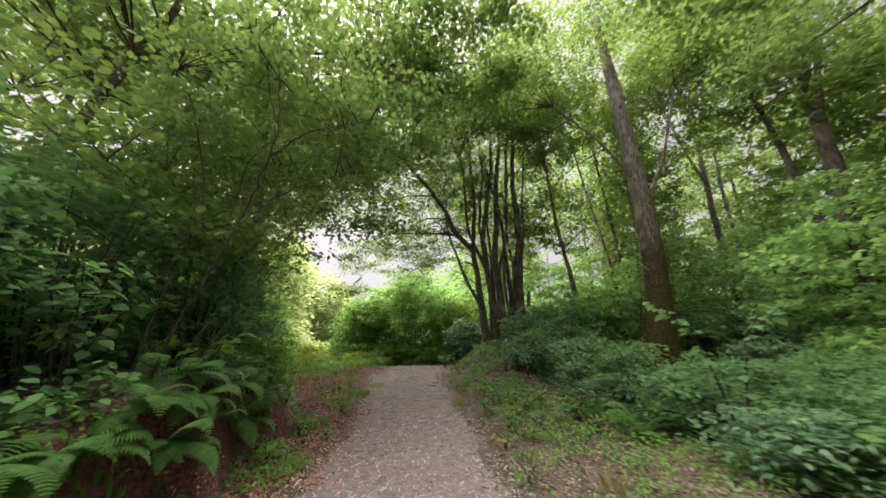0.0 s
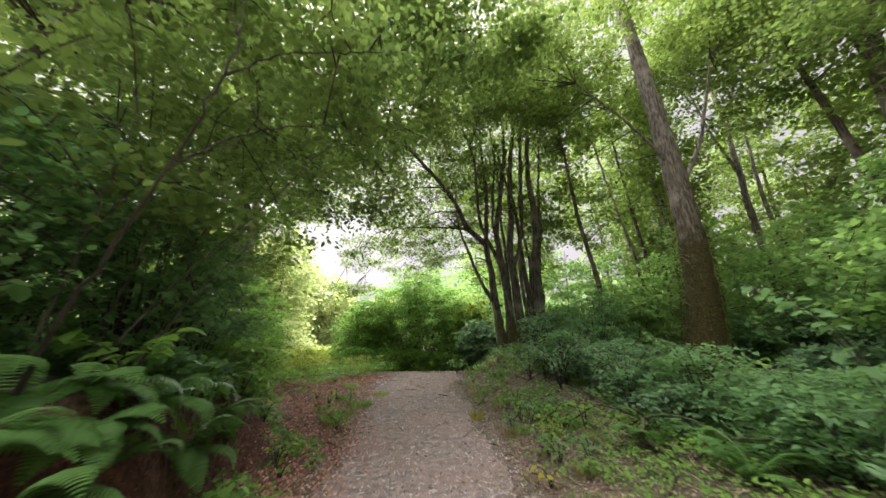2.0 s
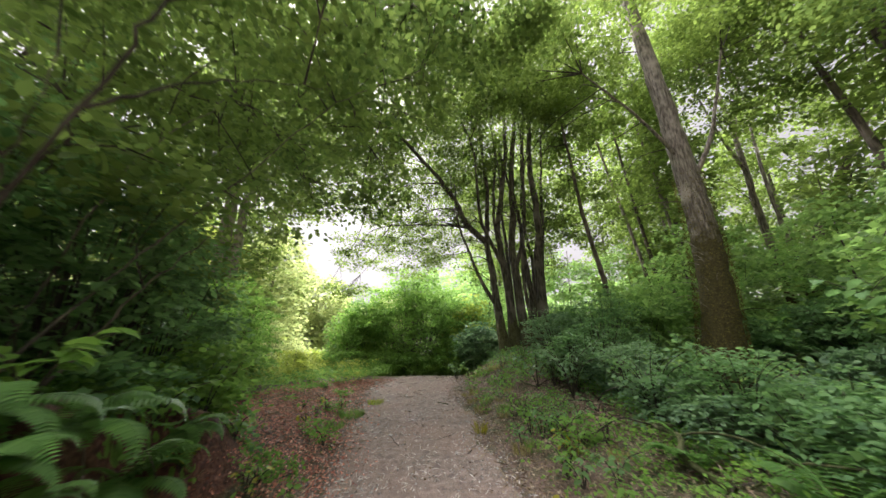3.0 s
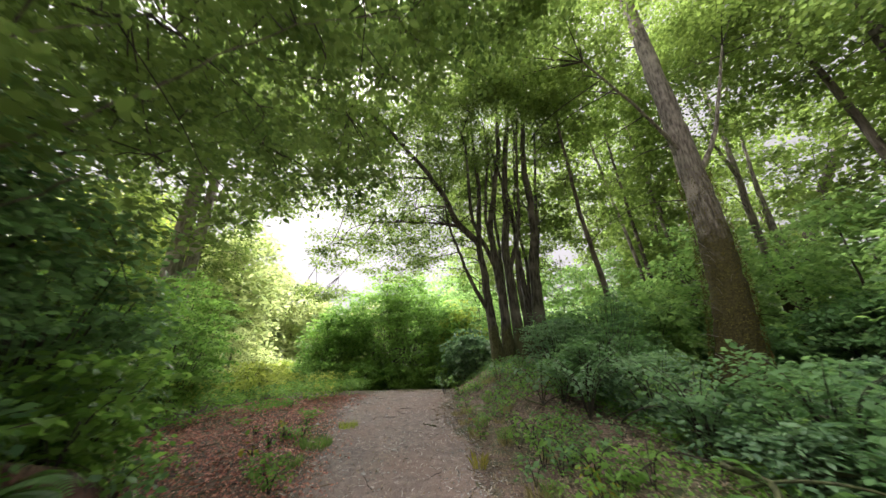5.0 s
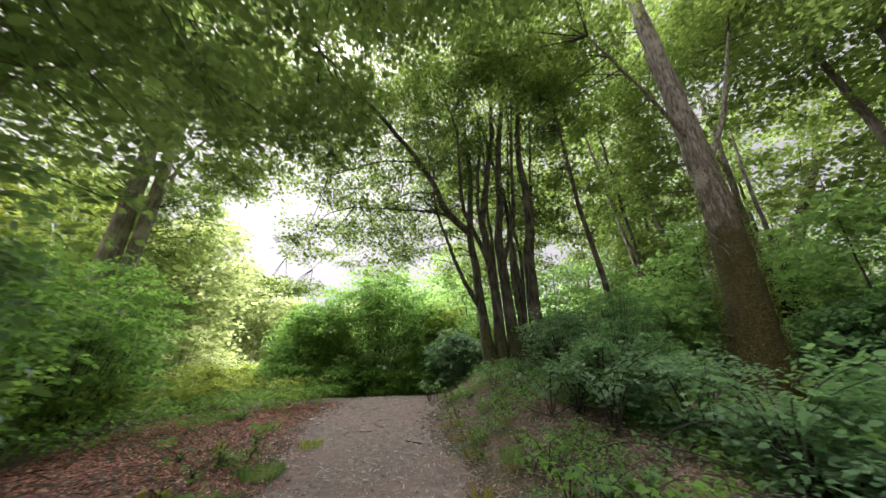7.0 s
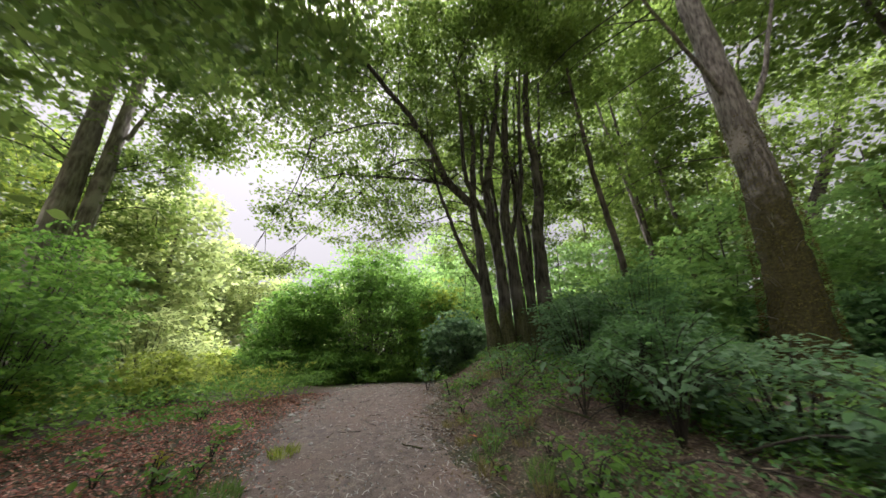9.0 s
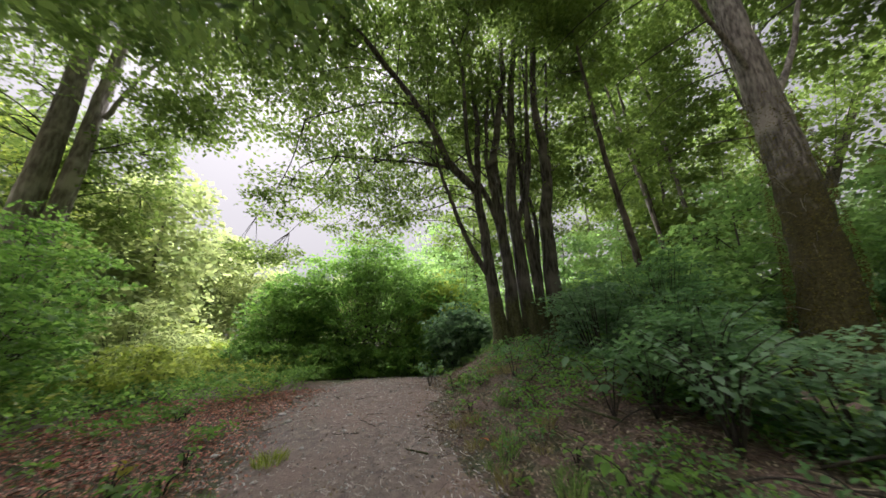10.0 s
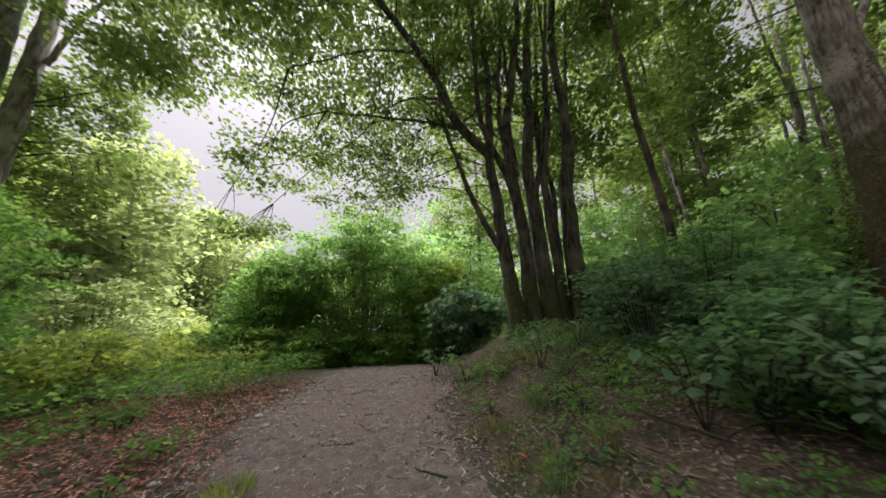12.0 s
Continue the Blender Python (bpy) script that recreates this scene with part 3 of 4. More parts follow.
tree("dark_tree", 20, "dark leaning tree forking high above the undergrowth", [
    ([at(11.7, 8, -0.1), (11.9, 8, 2.6), (12.3, 8, 5.2), (12.9, 8, 9.6), (13.4, 8, 13.6), (13.7, 8, 17)], 0.31, 0.1),
    ([(12.7, 8, 8.4), (13.9, 8.2, 11.0), (15.0, 8.4, 14)], 0.14, 0.05)],
    [((12.4, 9.0, 15.0), (3.4, 2.6, 2.4), 190), ((15.5, 9, 12.5), (2.4, 2.4, 2.4), 110)], BARK_DARK, LEAF_MAPLE, 0.18, DIAMOND)

# pair of trunks at the edge of the clearing
tree("leaning_tree", 14, "pair of pale grey trunks at the clearing", [
    ([at(-9.3, 12.9, -0.1), (-9.55, 12.95, 4), (-9.8, 13.0, 8), (-10.2, 13.1, 13)], 0.34, 0.17),
    ([at(-8.95, 13.2, -0.1), (-9.15, 13.2, 4), (-9.35, 13.3, 8), (-9.55, 13.4, 12)], 0.26, 0.13),
    ([(-9.1, 13.3, 7.4), (-8, 13, 9.2), (-5.8, 12.6, 10.0)], 0.07, 0.02)],
    [((-9.0, 13.4, 13), (3.8, 3, 2.2), 320), ((-6.0, 12.8, 9.0), (2.8, 1.9, 2.3), 230), ((-3.4, 12.4, 10.2), (2.2, 1.6, 1.3), 170), ((-11.0, 12.0, 9.5), (2.0, 1.8, 3.2), 200), ((-11.8, 14.4, 6.0), (2.2, 1.4, 2.8), 150), ((-9.2, 14.3, 6.2), (1.5, 0.9, 2.3), 110), ((-7.2, 13.4, 7.6), (1.3, 0.8, 0.7), 40), ((-7.6, 10.8, 11), (2.2, 1.8, 1.4), 110)],
    BARK_PALE, LEAF_MAPLE, 0.125, DIAMOND, 46, 0.5)

# leafy trees at the edge of the clearing
for i, (x, y, h, r) in enumerate([(-17, 21, 9.0, 2.4), (-20.5, 26, 11.5, 3.2), (-15.5, 30, 10, 2.6), (-25, 31, 12, 3.4), (-11.5, 32, 7, 2.4), (-15.5, 16.5, 10, 2.6), (-9.8, 16.9, 8.0, 1.9)]):
    # crowns alternate between leaf colours that hold haze and field light
    tree("clearing_tree", 90 + i, "olive-green leafy tree at the edge of the clearing", [([at(x, y, -0.1), (x + 0.2, y, h * 0.4), (x, y, h * 0.92)], 0.14, 0.03)],
         [((x, y, h * 0.58), (r, r, h * 0.42), int(36 * r * h / 2)), ((x + 0.8, y - 0.6, h * 0.25), (r, r, h * 0.22), int(10 * r * h / 2))],
         BARK_DARK, LEAF_SUN if i % 2 else LEAF_HAZY, 0.24, DIAMOND, 24, 0.7, 0.45, "trees of the clearing", False)

# slender tree behind the clump, and others further into the wood
tree("slender_tree", 15, "slender dark leaning tree in the wood", [
    ([at(5.7, 12.2, -0.1), (5.5, 12.0, 3.5), (5.1, 11.95, 6.2), (4.95, 12, 9), (4.7, 12, 13)], 0.12, 0.04)],
    [((4.8, 13, 12), (2.4, 2.2, 2.4), 160), ((5.8, 13.4, 7.4), (1.8, 1.4, 2.0), 50)], BARK_DARK, LEAF_MAPLE, 0.17, DIAMOND)
tree("forked_tree", 16, "forked grey tree in the wood", [
    ([at(14.3, 13.9, -0.1), (14.3, 14, 4.2), (14.35, 14, 8.0), (14.5, 13.9, 12.0), (14.3, 13.8, 17), (14.6, 13.8, 21)], 0.2, 0.06),
    ([at(14.8, 13.7, -0.1), (14.9, 13.8, 4.0), (15.0, 13.8, 9.0), (15.4, 13.8, 13)], 0.14, 0.05),
    ([(14.5, 13.9, 12.0), (15.6, 13.6, 15.5), (17.2, 13.4, 20)], 0.11, 0.04),
    ([(14.4, 13.9, 9.5), (13.3, 13.6, 12), (12.2, 13.2, 16)], 0.09, 0.03)],
    [((15, 13.5, 20), (3.8, 3, 3), 190), ((11.5, 14.8, 10), (2.4, 2, 2), 70)], BARK_GREY, LEAF_MAPLE, 0.19, DIAMOND)
tree("bent_tree", 17, "dark mossy tree bent outward over the undergrowth", [
    ([at(16.2, 14.8, -0.1), (16.6, 15, 3.5), (17.6, 15, 6.2), (21.6, 15, 11.5), (25, 15, 15.5)], 0.42, 0.15)],
    [((19, 15, 13), (4, 3, 2.5), 170)], BARK_DARK, LEAF_MAPLE, 0.22, DIAMOND)

# the rest of the wood: trunks with crowns, set round the walk
wood_rng = np.random.default_rng(5)
spots = [(10.2, 15.5), (14.5, 19), (18.5, 17), (11.5, 22), (6.0, 21), (22, 12), (12.8, 8.8), (16.5, 9), (14.5, 5.5), (19, 7),
         (-13, 8), (3.2, 20), (24, 20), (17, 25), (12, 17.5), (18, 21), (5, -15), (-7, -13), (-1, -18), (15, -10), (-15, -5), (20, 2)]
for i, (x, y) in enumerate(spots):
    h = wood_rng.uniform(11, 16)
    lx, ly = wood_rng.normal(0, 0.5, 2)
    r = wood_rng.uniform(0.1, 0.2)
    far = y > 14 or x > 13 or y < 0
    tree("woodland_tree", 100 + i, "tall woodland tree with a grey trunk and loose crown", [
        ([at(x, y, -0.1), (x + lx * 0.4, y + ly * 0.3, h * 0.35), (x + lx, y + ly, h * 0.7), (x + lx * 1.3, y + ly, h)], r, r * 0.3)],
        [((x + lx, y + ly, h * 0.8), (3.0, 3.0, h * 0.25), 95), ((x + wood_rng.normal(0, 1), y + wood_rng.normal(0, 1), h * 0.45), (2.2, 2.2, h * 0.14), 55)],
        BARK_GREY if i % 2 else BARK_DARK, LEAF_MAPLE, 0.21, DIAMOND, 48, 0.78, 0.35, "trees of the wood", twigs=not far)

# young trees that fill the wood between the trunks
slim = [([(12.4, 16, 0), (12.2, 16, 6.3), (11.8, 16, 10.5), (11.7, 16, 16)], 0.14), ([(11.2, 15, 0), (11.0, 15, 6), (10.7, 15, 11), (10.3, 15, 15)], 0.11), ([(8.6, 14, 0), (8.4, 14, 5), (7.8, 14, 9), (7.3, 14, 13)], 0.1)]
for i, (pts, r) in enumerate(slim):
    x, y = pts[0][0], pts[0][1]
    tree("slender_tree", 170 + i, "slender grey leaning tree in the wood", [([at(x, y, -0.1)] + pts[1:], r, 0.04)],
         [((pts[-1][0], pts[-1][1], 13.5), (2.0, 2.0, 2.0), 90)], BARK_GREY if i else BARK_DARK, LEAF_MAPLE, 0.18, DIAMOND)
young = [(1.6, 22, 9), (4.4, 24.5, 10), (-1.2, 25, 8), (9.6, 12.6, 7), (6.0, 16.6, 6.5), (12.2, 10.4, 7), (11.2, 7.2, 6.5), (14.5, 13.5, 7), (10.5, 18.6, 8), (15.5, 16.5, 8), (17.5, 13, 8), (9.4, 6.4, 4.6),
         (12.5, 4.2, 7), (16.5, 7.5, 8), (13.5, 21, 8), (2.0, 18, 5.5), (7.6, 23, 9), (20, 10, 9)]
for i, (x, y, h) in enumerate(young):
    tree("young_tree", 150 + i, "young leafy tree among the trunks", [
        ([at(x, y, -0.1), (x + 0.15, y + 0.1, h * 0.5), (x + 0.3, y, h)], 0.05, 0.015)],
        [((x, y, h * 0.62), (1.9, 1.9, h * 0.34), 110), ((x + 0.4, y - 0.4, h * 0.32), (1.5, 1.4, h * 0.16), 45)],
        BARK_DARK, LEAF_WOOD, 0.17, DIAMOND, 34, 0.55, 0.3, "young trees of the wood", twigs=x < 10)


# ---- shrubs ----
def shrub(seed, x, y, width, height, count, leaf, size=0.07, outline=OVAL, per=26, name="shrub", label="leafy green shrub on the forest floor", depth=None, clump=0.28, group="undergrowth", dome=False, tilt=0.42):
    rng = np.random.default_rng(seed)
    base = np.array(at(x, y))
    t = thing(name, base, label, "shrub", group)
    cl = blob_points(rng, (0, 0, height * 0.5), (width / 2, (depth or width) / 2, height * 0.52), count, 0.55)
    if dome:
        cl = blob_points(rng, (0, 0, 0), (width / 2, (depth or width) / 2, height * 0.95), count, 0.6)
        cl[:, 2] = np.abs(cl[:, 2])
        cl[:, :2] *= (1 - 0.16 * (1 - cl[:, 2:] / height) ** 3)
    cl[:, 2] += rng.normal(0, 0.06 * height, count)
    low = land(cl[:, 0] + x, cl[:, 1] + y) - base[2]
    cl[:, 2] = np.maximum(cl[:, 2], low + 0.1)
    tubes = []
    for k, q in enumerate(cl[::3]):
        foot = np.array([q[0] * 0.3, q[1] * 0.3, 0])
        foot[2] = float(land(x + foot[0], y + foot[1])) - base[2] - 0.03
        tb = tube([foot, foot * 0.5 + q * 0.5 + np.array([0, 0, 0.12 * height]), q], [0.012, 0.008, 0.004], 5)
        if k < 7:
            part("stem", mesh_from("stem", *tb, TWIG, True), t)
        else:
            tubes.append(tb)
    if tubes:
        tagged(part("branchwork", mesh_from("branchwork", *joined(tubes), TWIG), t), kind="stuff")
    part("foliage", array_mesh("foliage", spray(rng, cl, per, clump, 0.4 if dome else 0.26, size, outline, tilt), len(outline), leaf), t)
    return t


# the great bush at the bend
shrub(201, -1.9, 16.8, 6.8, 5.4, 960, LEAF_BRIGHT, 0.115, DIAMOND, 46, "great_bush", "great dense green bush at the bend of the path", 3.6, 0.45, "bushes at the bend", True, 0.75)
shrub(202, -4.4, 16.3, 3.4, 3.9, 380, LEAF_BRIGHT, 0.115, DIAMOND, 42, "great_bush", "bright green bush at the edge of the clearing", 3, 0.42, "bushes at the bend", True, 0.75)
shrub(203, 1.0, 17.4, 3.4, 4.0, 260, LEAF_SUN, 0.15, DIAMOND, 36, "great_bush", "green bush behind the path bend", 3, 0.42, "bushes at the bend", True, 0.75)
for i, (x, y, wd, h) in enumerate([(-4.6, 14.7, 2.0, 1.1), (-3.2, 15.0, 2.2, 1.0), (-1.6, 15.2, 2.4, 0.9), (-0.2, 15.4, 2.2, 1.0), (1.0, 15.2, 1.8, 1.5)]):
    shrub(204 + i, x, y, wd, h, 120, LEAF_BRIGHT if i < 4 else LEAF_SHRUB, 0.09, DIAMOND, 40, label="low green shrub by the path bend", depth=1.3, tilt=0.75)

right = [(2.5, 8.5, 1.5, 1.0), (3.2, 7.6, 1.6, 1.0), (3.6, 6.0, 1.5, 1.2), (3.6, 9.4, 2.2, 1.4), (2.9, 10.3, 1.9, 1.5), (4.4, 10.6, 2.4, 2.3), (4.4, 7.2, 1.6, 0.55),
         (5.4, 6.4, 1.8, 0.6), (4.3, 4.6, 1.8, 1.0), (5.8, 4.8, 2.4, 1.3), (6.4, 7.6, 1.8, 0.6), (6.0, 11.6, 2.6, 2.6), (9.2, 11.6, 2.4, 1.6), (8.9, 8, 2.4, 1.1),
         (8.0, 5.4, 2.6, 1.5), (3.9, 2.6, 1.8, 0.8), (5.6, 2.4, 2.2, 1.1), (9, 13.5, 3.2, 2.4), (11.5, 10, 3.4, 2.4), (11, 6.5, 3.2, 2.4), (4.2, 13.4, 2.2, 2.0), (5.0, 15.5, 3.4, 2.2), (1.3, 14.6, 2.0, 1.7),
         (12.5, 15, 4, 3), (15.5, 11.5, 4, 3), (15, 7, 4, 3), (7.4, 12.8, 2.6, 2.6), (4.0, 11.8, 1.4, 1.6), (3.0, 6.4, 1.1, 0.8), (3.4, 4.9, 1.2, 0.8), (7.2, 3.4, 2.6, 1.4), (10.0, 3.2, 3, 2), (6.2, 0.6, 2.6, 1.4), (3.5, 4.2, 1.4, 0.85), (3.2, 3.0, 1.2, 0.6), (4.7, 3.4, 1.8, 1.1), (4.0, 5.2, 1.4, 1.0), (2.95, 5.6, 0.9, 0.6)]
for i, (x, y, wd, h) in enumerate(right):
    near = x < 6.5 and y < 11
    shrub(300 + i, x, y, wd, h, int(34 * wd * h + 24), (LEAF_SHRUB, LEAF_TEAL, LEAF_SHRUB if near else LEAF_WOOD)[i % 3], 0.08 if near else 0.15, OVAL if near else DIAMOND, 33 if near else 30, depth=wd * 0.9, clump=0.27 if near else 0.42, tilt=0.42 if near else 0.75)
left = [(-3.9, 1.6, 1.7, 2.2), (-3.9, 3.0, 1.5, 2.2), (-3.9, 4.6, 1.6, 2.3), (-4.4, 6.0, 1.8, 2.8), (-5.4, 4.2, 2.2, 3.6), (-5.2, 1.6, 2.4, 3.4), (-3.6, 0.0, 1.6, 1.8), (-4.4, -1.6, 2, 2.2), (-5.6, 7.6, 2.0, 2.8), (-3.3, 5.6, 1.0, 1.1), (-6.6, 6.0, 2.4, 3.6), (-7.2, 8.8, 2.2, 2.6)]
for i, (x, y, wd, h) in enumerate(left):
    shrub(400 + i, x, y, wd, h, int(34 * wd * h + 24), LEAF_BRIGHT if y > 6.5 or x > -3.5 else LEAF_SHRUB if y > 4.5 else LEAF_DARK if i % 3 else LEAF_SHRUB, 0.095, OVAL, 34, label="dense leafy shrub on the bank", depth=wd, clump=0.32, tilt=0.75 if y > 4.5 else 0.5)
edge = [(-6.2, 10.0, 2.2, 2.0), (-7.4, 11.4, 2.6, 3.4), (-5.6, 12.0, 1.6, 1.0), (-8.6, 9.6, 3, 3.4), (-7.6, 14.4, 2.4, 2.4), (-5.6, 13.8, 1.6, 0.9), (-10.4, 15.5, 3.4, 3.4), (-6.8, 17, 2.6, 1.6), (-9.4, 19, 3.6, 2.4), (-13, 17, 3.6, 3), (-8.2, 22, 3.6, 2.2), (-12.5, 23, 4.2, 3.2), (-5.5, 21, 3.2, 1.8), (-16, 22, 5, 3.5), (-11.5, 11, 3, 3)]
# from y 12.5 on, the leaf colours hold the clearing's light and haze
for i, (x, y, wd, h) in enumerate(edge):
    shrub(450 + i, x, y, wd, h, int(22 * wd * h + 24), (LEAF_SUN if i == 2 else LEAF_BRIGHT) if y < 12.5 else (LEAF_SUN if i % 2 else LEAF_HAZY), 0.085 if y < 15 else 0.15, DIAMOND, 56 if y < 15 else 36, label="bright yellow-green shrub at the clearing", depth=wd, clump=0.36 if y < 15 else 0.5, group="shrubs of the clearing", tilt=0.8)

# far trees beyond the clearing
far_rng = np.random.default_rng(9)
for i in range(44):
    a = radians(-78 + i * 3.7) + far_rng.normal(0, 0.015)
    d = far_rng.uniform(32, 48)
    x, y = d * math.sin(a), d * math.cos(a) + 4
    h = float(np.interp(math.degrees(a), [-80, -42, -34, -26, -18, -8, 5, 12, 32, 42], [13, 12, 12.5, 9, 7.5, 9, 12, 9, 9, 14])) * far_rng.uniform(0.85, 1.1)
    # the trees to the left have the haze in their leaf colour
    tree("distant_tree", 500 + i, "pale green tree beyond the clearing", [([at(x, y, -0.2), (x + 0.2, y, h * 0.5), (x, y, h * 0.9)], 0.2, 0.05)],
         [((x, y, h * 0.52), (3.2, 2.8, h * 0.46), 140 if a < 0.2 else 75)], BARK_DARK, LEAF_HAZY if a < -0.1 else LEAF_FAR if a > 0.6 else LEAF_WOOD, 0.44, DIAMOND, 15, 1.1, 0.6, "trees beyond the clearing", False)


# ---- ground cover ----
def clear_of_path(x, y, margin=0.0):
    return np.abs(x - path_mid(y)) - path_half(y) - margin


def cover(name, seed, label, category, count, box, leaf, size, outline, height, keep, per=5, tilt=0.6):
    """Low plants that nobody could count, one sheet of kind stuff."""
    rng = np.random.default_rng(seed)
    x, y = rng.uniform(box[0], box[1], count), rng.uniform(box[2], box[3], count)
    ok = keep(x, y, rng)
    x, y = x[ok], y[ok]
    c = np.stack([x, y, land(x, y) + height * rng.uniform(0.15, 1, len(x))], 1)
    lv = spray(rng, c, per, size * 1.6, 0.5, size, outline, tilt, 0.2)
    lv[..., 2] = np.maximum(lv[..., 2], land(lv[..., 0], lv[..., 1]) + 0.006) if len(lv) * len(outline) < 60000 else lv[..., 2]
    return tagged(new(name, array_mesh(name, lv, len(outline), leaf)), label, category, kind="stuff")


def patchy(x, y, scale, level):
    return np.array([noise.noise((u * scale, v * scale, 4.2)) for u, v in zip(x, y)]) > level


def right_verge(x, y, rng):
    d = clear_of_path(x, y)
    return (x > path_mid(y)) & (d > 0.15) & (rng.uniform(0, 1, len(x)) < 0.25 + 0.75 * smooth(0.3, 1.4, d)) & patchy(x, y, 0.9, -0.2)


def left_verge(x, y, rng):
    d = clear_of_path(x, y)
    return (x < path_mid(y)) & (d > 0.1) & patchy(x, y, 1.1, 0.05)


def clearing(x, y, rng):
    d = clear_of_path(x, y)
    return (x < path_mid(y)) & (d > 0.1) & (d > 2.6 - 0.55 * (y - 8))


cover("low_herbs", 601, "low green herbs on the bank beside the path", "ground cover", 9500, (-0.5, 5.2, 1.5, 13.5), LEAF_BRIGHT, 0.05, OVAL, 0.2, right_verge)
cover("low_herbs", 608, "dull green herbs dotting the mound by the path", "ground cover", 2600, (-0.2, 4.2, 6.8, 12.5), LEAF_SHRUB, 0.05, OVAL, 0.24, right_verge)
cover("low_herbs", 602, "bright green seedlings among the fallen leaves", "ground cover", 3600, (-4.2, -1.2, 2.0, 11), LEAF_BRIGHT, 0.06, OVAL, 0.14, left_verge, 6)
cover("low_herbs", 603, "lush bright green herbs spreading from the clearing", "ground cover", 9500, (-11, -2.4, 8, 20), LEAF_BRIGHT, 0.065, DIAMOND, 0.4, clearing)
# herbs and meadow below take the leaf colour with the field's light in it
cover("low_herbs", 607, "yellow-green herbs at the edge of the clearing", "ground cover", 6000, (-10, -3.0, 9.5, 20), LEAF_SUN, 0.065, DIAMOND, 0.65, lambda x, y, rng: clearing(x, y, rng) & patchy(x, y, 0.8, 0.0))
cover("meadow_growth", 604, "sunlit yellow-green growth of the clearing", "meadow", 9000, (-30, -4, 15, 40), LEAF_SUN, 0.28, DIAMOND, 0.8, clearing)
cover("wood_floor_growth", 605, "green undergrowth covering the wood floor", "ground cover", 7000, (3, 22, -2, 24), LEAF_WOOD, 0.18, DIAMOND, 0.5, right_verge)
cover("bank_growth", 606, "dark leaves covering the steep bank", "ground cover", 4200, (-6, -2.7, -2, 6.5), LEAF_DARK, 0.1, OVAL, 0.3, left_verge)


def blades(rng, n, radius, height, width=0.0038):
    """Grass blades: narrow bent triangles fanning from one root."""
    a = rng.uniform(0, 2 * np.pi, n)
    r = radius * np.sqrt(rng.uniform(0, 1, n))
    foot = np.stack([r * np.cos(a), r * np.sin(a), np.zeros(n)], 1)
    lean = rng.uniform(0.1, 0.7, n)[:, None] * np.stack([np.cos(a), np.sin(a), np.zeros(n)], 1)
    h = (height * rng.uniform(0.5, 1.1, n))[:, None]
    up = np.array([0, 0, 1.0])
    mid = foot + h * 0.6 * up + lean * h * 0.35
    tip = foot + h * 0.9 * up + lean * h
    b = rng.uniform(0, np.pi, n)
    s = width * np.stack([np.cos(b), np.sin(b), np.zeros(n)], 1)
    return np.stack([foot - s, foot + s, mid + s * 0.8, tip, mid - s * 0.8], 1)


def grass_tuft(seed, x, y, radius, height, n, label="tuft of green grass at the path edge", leaf=None):
    rng = np.random.default_rng(seed)
    t = thing("grass_tuft", at(x, y, -0.01), label, "grass", "grass tufts")
    part("grass", array_mesh("grass", blades(rng, n, radius, height), 5, leaf or LEAF_GRASS), t)


grass_tuft(611, -2.2, 8.35, 0.24, 0.16, 420)
grass_tuft(612, -1.93, 9.3, 0.17, 0.14, 180, "tuft of yellowing grass at the path edge", LEAF_SUN)
grass_tuft(613, -2.25, 7.6, 0.14, 0.15, 120)
grass_tuft(614, 0.35, 7.45, 0.1, 0.22, 70, "small yellow-green plant beside the path", LEAF_YELLOW)
tuft_rng = np.random.default_rng(21)
for i in range(34):
    y = tuft_rng.uniform(2.5, 12)
    x = path_mid(y) + path_half(y) + tuft_rng.uniform(0.1, 1.3)
    grass_tuft(620 + i, float(x), float(y), 0.12, tuft_rng.uniform(0.1, 0.22), 70, "dry tuft of grass on the bank", LEAF_DRY if i % 3 else LEAF_GRASS)


# ---- fallen leaves, chips and gravel ----
def litter(name, seed, label, count, box, material, size, keep, outline=OVAL, tilt=0.5, lift=0.012):
    rng = np.random.default_rng(seed)
    x, y = rng.uniform(box[0], box[1], count), rng.uniform(box[2], box[3], count)
    ok = keep(x, y, rng)
    x, y = x[ok], y[ok]
    p = np.stack([x, y, land(x, y) + lift + rng.uniform(0, 0.02, len(x))], 1)
    return tagged(new(name, array_mesh(name, leaves(rng, p, size, outline, tilt, None, 0.0), len(outline), material)), label, "leaf litter", kind="stuff")


def red_zone(x, y, rng):
    d = clear_of_path(x, y)
    return (x < path_mid(y)) & (d > -0.8) & (rng.uniform(0, 1, len(x)) < smooth(-0.9, 0.35, d) ** 2) & (y < 11.5 + 0.4 * x + 2) & ((d < 0.85) | (y > 5.6))


def tan_zone(x, y, rng):
    d = clear_of_path(x, y)
    return (x > path_mid(y)) & (rng.uniform(0, 1, len(x)) < smooth(-0.9, 0.4, d) ** 2)


def path_zone(x, y, rng):
    return clear_of_path(x, y) < 0.1


litter("fallen_leaves", 631, "red-brown fallen leaves carpeting the verge", 62000, (-5.0, -0.6, 1.5, 12.5), LITTER_RED, 0.036, red_zone)
litter("fallen_leaves", 632, "tan dry leaves and stalks on the bank", 34000, (-1.2, 4.0, 0.5, 14), LITTER_TAN, 0.038, tan_zone)
litter("fallen_leaves", 633, "dry leaf scraps strewn over the path", 3200, (-3.5, 1.5, 1.0, 15), LITTER_TAN, 0.036, path_zone)
SLIVER = np.array([(-0.08, 0, 0), (0.07, 0, 0), (0.16, 0.5, 0.06), (0.06, 1, 0), (-0.03, 1, 0), (0.0, 0.5, 0.06)])
